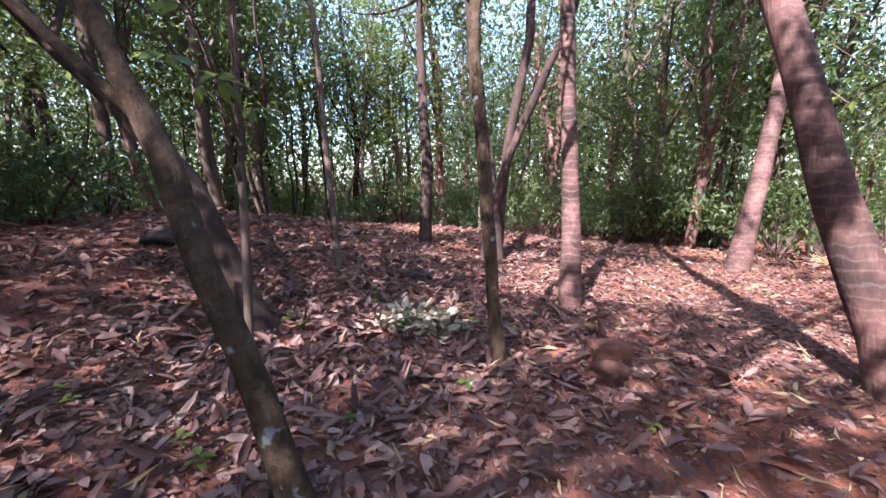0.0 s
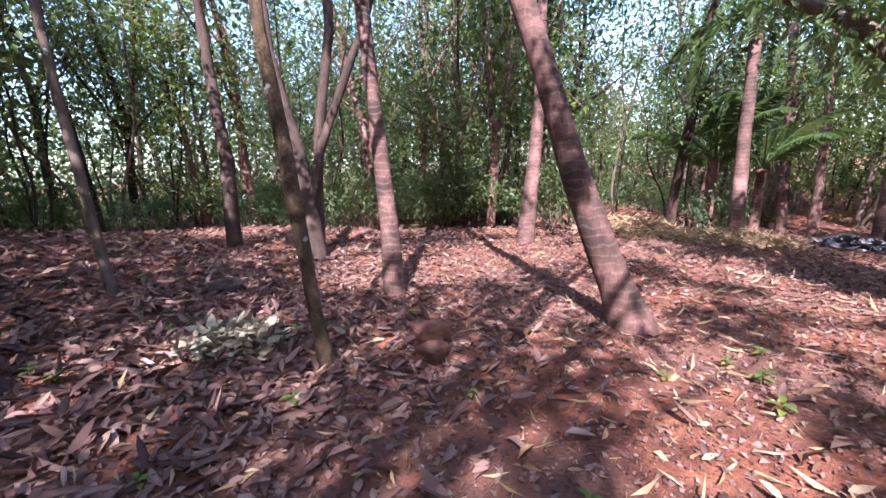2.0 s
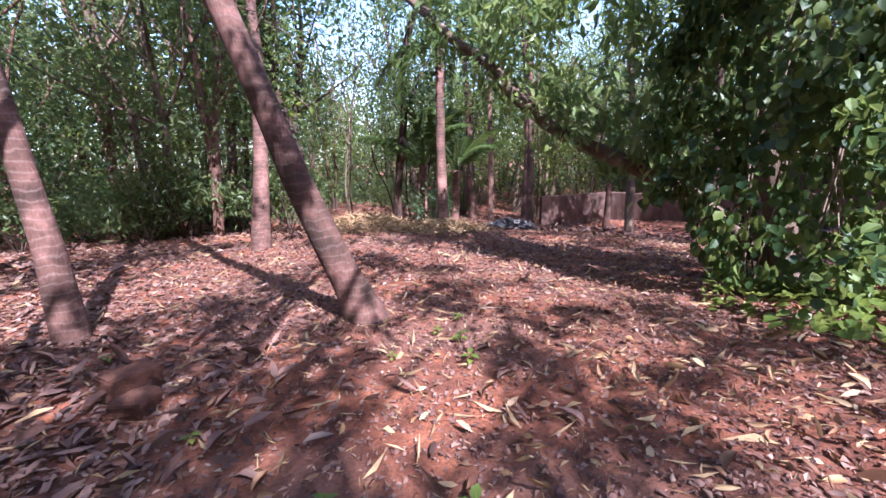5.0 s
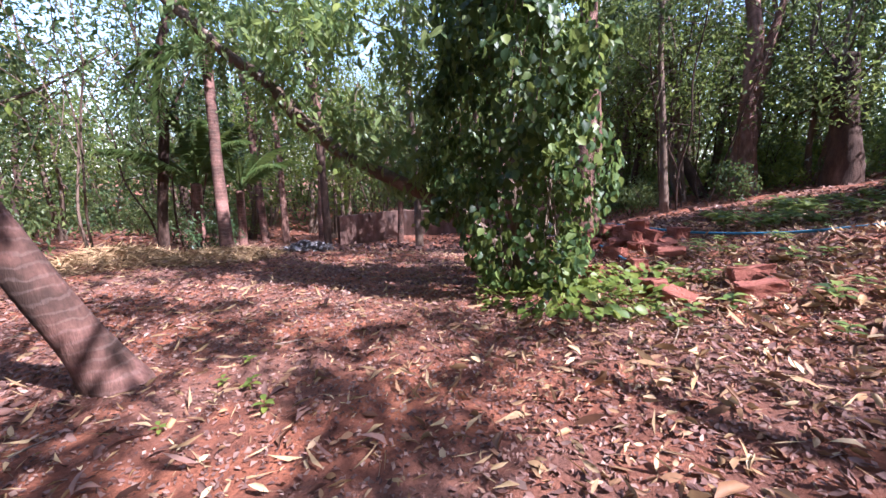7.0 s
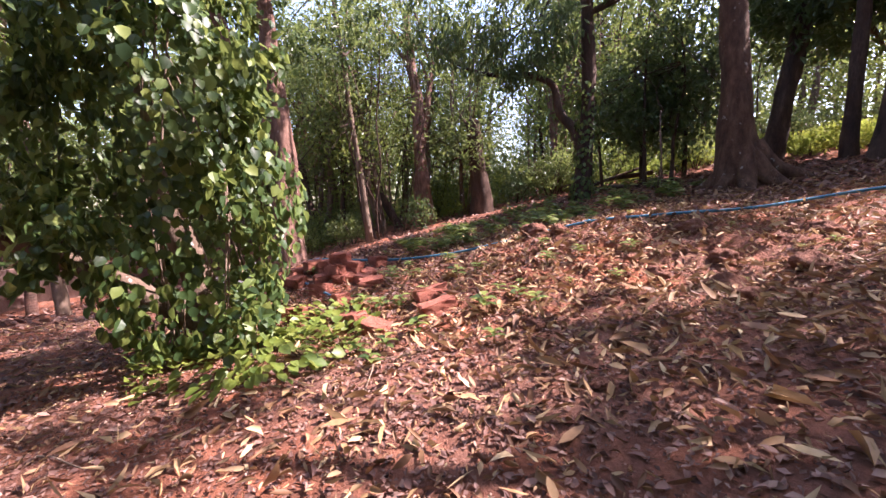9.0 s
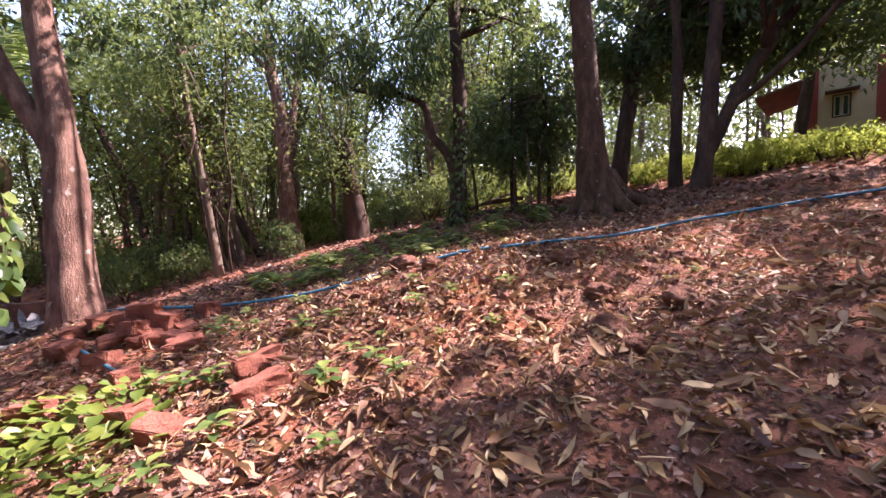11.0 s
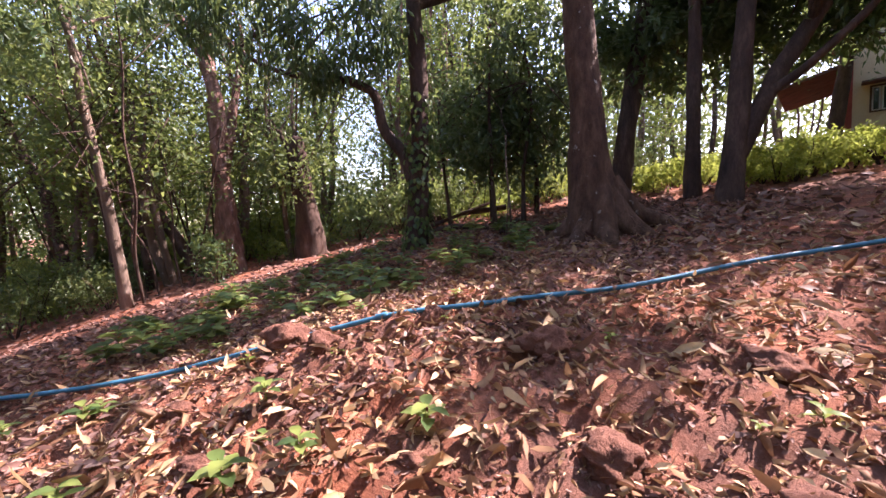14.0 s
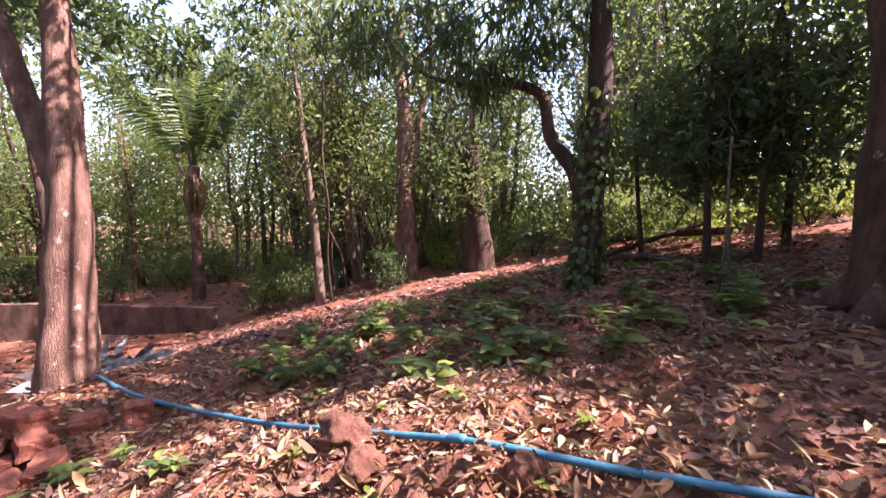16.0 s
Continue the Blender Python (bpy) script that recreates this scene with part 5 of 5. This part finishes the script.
for i, (a, b, k, turn) in enumerate(PILE):
    lump("laterite_block", a * K, b * K, (0.36 + 0.02 * (i % 4), 0.23, 0.19), MAT_BLOCK, "rough-cut red laterite block in a tumbled pile", "block", i + 50, turn, 0, 0.2, 1.0, "laterite blocks", ((i * 31) % 23 - 11, (i * 17) % 19 - 9), 0.15 * k)
lump("laterite_block", 9.13 * K, -1.15 * K, (0.34, 0.26, 0.26), MAT_BLOCK, "rounded laterite block under the blue pipe", "block", 21, 30, 0, 0.2, 1.0, "laterite blocks")
lump("laterite_block", 1.0 * K, 2.92 * K, (0.36, 0.24, 0.24), MAT_CLOD, "brown weathered block standing on the bare earth", "block", 22, 25, 0, 0.15, 1.0, "laterite blocks")
lump("laterite_block", 1.02 * K, 2.66 * K, (0.28, 0.22, 0.16), MAT_CLOD, "low weathered block on the bare earth", "block", 23, 60, 0, 0.2, 1.0, "laterite blocks")
lump("earth_clod", 4.74 * K, -4.05 * K, (0.50, 0.36, 0.30), MAT_CLOD, "blunt earth-brown clod half buried in the bank", "earth clod", 24, 38, 0, 0.62, 0.0)
lump("earth_clod", 6.98 * K, -4.6 * K, (0.22, 0.24, 0.34), MAT_CLOD, "upright clod of red earth against the blue pipe", "earth clod", 31, 20, 0, 0.4)
lump("earth_clod", 7.62 * K, -3.55 * K, (0.52, 0.38, 0.30), MAT_CLOD, "rounded clod of red earth beside the blue pipe", "earth clod", 32, 60, 0, 0.3)
lump("earth_clod", 7.22 * K, -3.72 * K, (0.28, 0.26, 0.24), MAT_CLOD, "rounded clod of red earth beside the blue pipe", "earth clod", 33, 10, 0, 0.3)
for i, (a, b, w) in enumerate(((5.25, -4.55, 0.30), (6.05, -4.95, 0.34), (5.85, -3.85, 0.24), (4.55, -4.75, 0.36), (5.0, -5.6, 0.28), (6.55, -3.75, 0.26), (4.3, -3.7, 0.26))):
    lump("earth_clod", a * K, b * K, (w * 1.25, w, w * 0.75), MAT_CLOD, "broken clod of dug red earth on the bank", "earth clod", 140 + i, i * 47, 0, 0.55, 0.0, "clods on the bank")
lump("boulder", -1.55 * K, 4.45 * K, (0.42, 0.34, 0.24), MAT_ROCK, "dark rounded boulder in the leaf litter", "boulder", 41, 30, 0, 0.35)
lump("boulder", -4.67 * K, 2.85 * K, (0.60, 0.46, 0.36), MAT_ROCK, "dark rounded boulder on the bank", "boulder", 42, 70, 0, 0.3)
lump("stone", 0.85 * K, 3.75 * K, (0.16, 0.12, 0.10), MAT_BLOCK, "small pinkish stone on the bare earth", "stone", 43, 70, 0, 0.3)


def scattered_clods():
    r = np.random.default_rng(61)
    for i in range(95):
        x, y = r.normal(6.0, 1.5), r.normal(-4.0, 1.8)
        s = 0.05 + 0.13 * r.random() ** 2.5
        lump("earth_clod", x * K, y * K, (s * 1.3, s, s * 0.8), MAT_CLOD, "small crumbly clod of red earth on the bank", "earth clod", 70 + i, r.random() * 360, 0, 0.35, 0.0, "clods on the bank")


scattered_clods()


# ---- heaps, logs, litter, seedlings ----
def litter_data(x, y, r, length, width, lift=0.012, tilt=0.45, fine=True, curl=1.0):
    n = len(x)
    z = ground_z(x, y) + lift * (0.4 + r.random(n) * 1.6)
    a = r.random(n) * 6.28
    d = np.stack([np.cos(a), np.sin(a), r.normal(size=n) * tilt * 0.35 + 0.12], 1)
    nr = r.normal(size=(n, 3)) * tilt + [0, 0, 1]
    return leaf_data(np.stack([x, y, z], 1), d, nr, length, width, fine, 0.42 * curl * (r.random((n, 1)) * 2 - 0.8), 0.55 * curl * r.random((n, 1)) ** 1.5 - 0.06, r.normal(size=(n, 1)) * 0.13)


def leaf_litter():
    r = np.random.default_rng(71)
    # oval leaves over the clearing
    n = 74000
    x, y = (1.5 + 8.6 * np.clip(r.normal(size=n) * 0.55, -1.6, 1.6)) * K, (4.0 + 8.0 * np.clip(r.normal(size=n) * 0.5, -1.6, 1.6)) * K
    bare = np.exp(-(((x / K - 2.0) / 1.3) ** 2) - (((y / K - 1.6) / 1.4) ** 2)) + 0.8 * np.exp(-(((x / K - 3.8) / 1.5) ** 2) - (((y / K - 0.8) / 1.6) ** 2))
    patch = 0.5 + 0.5 * np.sin(1.7 * x + 1.1 * np.sin(1.3 * y)) * np.sin(1.5 * y + 0.8)
    bare = bare + 0.55 * np.exp(-(((x / K - 4.2) / 2.6) ** 2) - (((y / K - 2.4) / 2.2) ** 2))
    keep = r.random(n) > 0.80 * bare + 0.25 * patch
    x, y = x[keep], y[keep]
    L = 0.03 + 0.065 * r.random(len(x)) ** 1.3 + 0.055 * r.random(len(x)) * step(0.7 - x / K, 0.5)
    ob = arrays_object("leaf_litter", *litter_data(x, y, r, L, L * (0.42 + 0.16 * r.random(len(x)))), MAT_LITTER, True)
    tagged(ob, "brown and pinkish fallen leaves covering the clearing", "leaf litter", kind="stuff")
    # long bleached leaves over the bank and the slope
    n = 34000
    x, y = (5.8 + 6.0 * np.clip(r.normal(size=n) * 0.5, -1.6, 1.6)) * K, (-4.2 + 6.0 * np.clip(r.normal(size=n) * 0.5, -1.6, 1.6)) * K
    keep = r.random(n) > 0.45 * (0.5 + 0.5 * np.sin(2.1 * x + np.sin(1.7 * y)) * np.sin(1.9 * y))
    x, y = x[keep], y[keep]
    L = 0.03 + 0.105 * r.random(len(x)) ** 1.5
    ob = arrays_object("leaf_litter", *litter_data(x, y, r, L, L * (0.24 + 0.22 * r.random(len(x))), 0.018, 0.9, curl=1.9), MAT_LITTER_PALE, True)
    tagged(ob, "pale and orange-brown fallen mango leaves over the bank", "leaf litter", kind="stuff")
    # brown leaves under the trees past the pipe
    n = 15000
    x, y = r.uniform(6.2, 14.5, n) * K, r.uniform(-11.5, 0.5, n) * K
    keep = (y / K < 0.9 * (8.6 - x / K) + 1.0 + 1.5 * r.normal(size=n)) | (x / K > 8.6)
    x, y = x[keep], y[keep]
    L = 0.055 + 0.075 * r.random(len(x))
    ob = arrays_object("leaf_litter", *litter_data(x, y, r, L, L * (0.36 + 0.16 * r.random(len(x))), 0.02, 0.7), MAT_LITTER, True)
    tagged(ob, "dull brown fallen leaves under the trees past the pipe", "leaf litter", kind="stuff")
    # large curled leaves on top
    for n, cx, cy, w, mat, text in ((2000, -1.2, 2.4, 2.2, MAT_LITTER, "large brown fallen leaves lying on the litter of the clearing"), (1100, 5.6, -3.6, 3.4, MAT_LITTER_PALE, "large pale curled mango leaves on the bank")):
        x, y = (cx + w * r.normal(size=n) * 0.7) * K, (cy + w * r.normal(size=n) * 0.6) * K
        L = 0.13 + 0.10 * r.random(n)
        ob = arrays_object("leaf_litter", *litter_data(x, y, r, L, L * (0.24 + 0.14 * r.random(n)), 0.03, 0.9, curl=1.6), mat, True)
        tagged(ob, text, "leaf litter", kind="stuff")
    # crumbled bits of leaf between
    n = 90000
    x, y = (4.0 + 8.5 * np.clip(r.normal(size=n) * 0.5, -1.6, 1.6)) * K, (-0.5 + 8.5 * np.clip(r.normal(size=n) * 0.5, -1.6, 1.6)) * K
    L = 0.015 + 0.04 * r.random(n)
    ob = arrays_object("leaf_crumbs", *litter_data(x, y, r, L, L * (0.4 + 0.5 * r.random(n)), 0.008, 0.8, False), MAT_LITTER, False)
    tagged(ob, "crumbled bits of dry leaf on the red soil", "leaf litter", kind="stuff")
    # coarser litter under the woods
    n = 22000
    a, d = r.random(n) * 6.28, 8 + 22 * r.random(n)
    x, y = (4 + d * np.cos(a)) * K, d * np.sin(a) * K
    L = 0.16 + 0.12 * r.random(n)
    ob = arrays_object("leaf_litter", *litter_data(x, y, r, L, L * 0.45, 0.02, 0.5, False), MAT_LITTER, False)
    tagged(ob, "brown fallen leaves under the woods", "leaf litter", kind="stuff")
    # twigs and straw stalks
    n = 15000
    x, y = r.uniform(-5, 11, n) * K, r.uniform(-10, 10, n) * K
    L = 0.05 + 0.20 * r.random(n) ** 1.5
    ob = arrays_object("twig_litter", *litter_data(x, y, r, L, 0.004 + 0.005 * r.random(n), 0.02, 0.4, False), MAT_STRAW, False)
    tagged(ob, "dry stalks and straw strewn over the ground", "twigs", kind="stuff")


leaf_litter()


def heap(name, x, y, rad, h, n, length, width, mat, label, category, seed):
    """A heap of dry leaves or stalks lying over a low mound."""
    r = np.random.default_rng(seed)
    a, q = r.random(n) * 6.28, np.sqrt(r.random(n))
    px, py = x + rad * q * np.cos(a), y + rad * 0.8 * q * np.sin(a)
    v, t = litter_data(px, py, r, length * (0.6 + 0.8 * r.random(n)), width * (0.7 + 0.6 * r.random(n)), 0.01, 0.7)
    per = len(v) // n
    v[:, 2] += np.repeat(h * (1 - q**2) * (0.4 + 0.6 * r.random(n)), per)
    tagged(arrays_object(name, v, t, mat, True), label, category, kind="stuff")


heap("leaf_heap", -0.70 * K, 2.95 * K, 0.55, 0.14, 420, 0.17, 0.09, MAT_DRYHEAP, "heap of grey-green dried leaves on the litter", "leaf heap", 81)
heap("straw_heap", 5.5 * K, 9.0 * K, 1.5, 0.40, 2600, 0.30, 0.02, MAT_STRAW, "pale heap of dry straw and palm trash", "straw heap", 82)
heap("straw_heap", 7.0 * K, 7.6 * K, 1.5, 0.25, 2200, 0.25, 0.02, MAT_STRAW, "low heap of dry straw beside the areca palm", "straw heap", 83)
heap("rubble_heap", 9.0 * K, 7.1 * K, 0.75, 0.26, 260, 0.20, 0.14, MAT_ASH, "grey-white heap of rubble and ash", "rubble heap", 84)
heap("debris_heap", 12.0 * K, 1.6 * K, 1.0, 0.5, 130, 0.55, 0.25, MAT_ASH, "heap of broken grey sheets behind the pink-barked tree", "debris heap", 85)


def log(pts, rad, label):
    p = [(a * K, b * K, gz(a * K, b * K) + lift, rad * (1 - 0.25 * i / len(pts))) for i, (a, b, lift) in enumerate(pts)]
    v, t = tube_data(p, sides=10, rough=0.09, step_len=0.15)
    tagged(arrays_object("log", v, t, MAT_BARK_DARK, True), label, "log", "fallen logs")


log([(15.6, -8.7, 0.30), (14.1, -9.5, 0.34), (12.6, -10.2, 0.36)], 0.10, "fallen dark log propped off the ground")
log([(12.9, -7.6, 0.10), (11.9, -8.1, 0.16), (10.5, -7.9, 0.06)], 0.085, "fallen dark log in the leaf litter")
log([(12.2, -7.2, 0.20), (12.8, -8.6, 0.42), (13.0, -10.0, 0.6)], 0.06, "fallen dark branch leaning on other logs")
log([(9.7, -7.6, 0.05), (10.4, -8.3, 0.06), (11.3, -9.5, 0.08)], 0.06, "fallen dark branch in the leaf litter")


def sticks():
    r = np.random.default_rng(64)
    for _ in range(46):
        x, y = r.uniform(-3, 9) * K, r.uniform(-7, 7) * K
        a, l = r.random() * 6.28, 0.25 + 0.6 * r.random()
        pts = []
        for j in range(4):
            px, py = x + math.cos(a) * l * j / 3 + r.normal() * 0.03, y + math.sin(a) * l * j / 3 + r.normal() * 0.03
            pts.append((px, py, gz(px, py) + 0.022, 0.010 - 0.002 * j))
        v, t = tube_data(pts, sides=6, rough=0.05, step_len=0.1)
        tagged(arrays_object("stick", v, t, MAT_TWIG, True), "dry brown stick lying in the litter", "stick", "sticks")


sticks()


def seedling(seed, leaves, size, mat, label):
    r = np.random.default_rng(seed)
    t = thing("seedling", 0, 0, 0, label, "seedling", "green seedlings")
    limb("stem", [[(0, 0, -0.03, 0.004), (0.01, 0, size * 0.5, 0.003), (0.01, 0.01, size * 0.9, 0.002)]], MAT_LEAF_LIGHT, t, sides=5, rough=0, step_len=0.04)
    a = np.arange(leaves) * 2.4
    c = np.stack([0 * a, 0 * a, size * (0.35 + 0.55 * np.arange(leaves) / leaves)], 1)
    v, tr = leaf_data(c, np.stack([np.cos(a), np.sin(a), 0.35 + 0 * a], 1), np.stack([0 * a, 0 * a, 1 + 0 * a], 1) + r.normal(size=(leaves, 3)) * 0.2, size * 0.75, size * 0.42, True, 0.3)
    under(arrays_object("leaves", v, tr, mat, True), t)
    for ch in t.children_recursive:
        ch.matrix_parent_inverse = Matrix.Identity(4)
    return t


def seedlings():
    r = np.random.default_rng(65)
    kinds = [seedling(1, 5, 0.10, MAT_LEAF_LIGHT, "small bright green seedling in the litter"), seedling(2, 7, 0.16, MAT_VINE, "small green seedling with broad leaves"), seedling(3, 9, 0.26, MAT_VINE, "leafy green weed growing in the litter")]
    spots = [(r.uniform(-2.5, 3.5), r.uniform(0.6, 3.6), 0) for _ in range(26)] + [(r.normal(6.6, 1.2), r.normal(-1.2, 0.9), 1) for _ in range(34)] + [(r.uniform(4.5, 8.5), r.uniform(-5.5, -2.0), int(r.integers(0, 2))) for _ in range(28)]
    spots += [(r.uniform(8.2, 12.5), r.uniform(-6.8, -1.8), int(r.integers(1, 3))) for _ in range(105)] + [(r.uniform(9.0, 12.5), r.uniform(-5.6, -1.8), 2) for _ in range(45)] + [(r.uniform(8.0, 11.5), r.uniform(-9.0, -6.5), 2) for _ in range(26)]
    used = set()
    course = np.array(PIPE_LINE)
    at = np.linspace(0, len(course) - 1, 200)
    course = np.stack([np.interp(at, np.arange(len(course)), course[:, i]) for i in (0, 1)], 1)
    for x, y, k in spots:
        if np.hypot(course[:, 0] - x, course[:, 1] - y).min() < (0.55 if k else 0.15):
            continue
        x, y = x * K, y * K
        m = pose(x, y, gz(x, y), 0, 0, r.random() * 360)
        s = 0.7 + 0.8 * r.random()
        if k not in used:
            used.add(k)
            kinds[k].matrix_basis = m @ Matrix.Scale(s, 4)
        else:
            copy_thing(kinds[k], m).scale = (s, s, s)


seedlings()


def creeper_mat():
    """Heart-leaved ground creeper spreading from the foot of the vine tree."""
    r = np.random.default_rng(66)
    n = 620
    a, q = r.random(n) * 6.28, r.random(n) ** 0.6
    x = (6.2 + 1.1 * q * np.cos(a) - 0.15) * K
    y = (0.2 + 1.2 * q * np.sin(a)) * K
    z = ground_z(x, y) + 0.06 + 0.22 * r.random(n) * (1 - 0.5 * q)
    d = np.stack([np.cos(a * 3), np.sin(a * 3), -0.25 + 0 * a], 1)
    L = 0.09 + 0.07 * r.random(n)
    v, t = leaf_data(np.stack([x, y, z], 1), d, r.normal(size=(n, 3)) * 0.35 + [0, 0, 1], L, L * 0.85, True, 0.15)
    tagged(arrays_object("ground_creeper", v, t, MAT_LEAF_LIGHT, True), "yellow-green creeper spreading from the vine tree's foot", "creeper", kind="stuff")


creeper_mat()
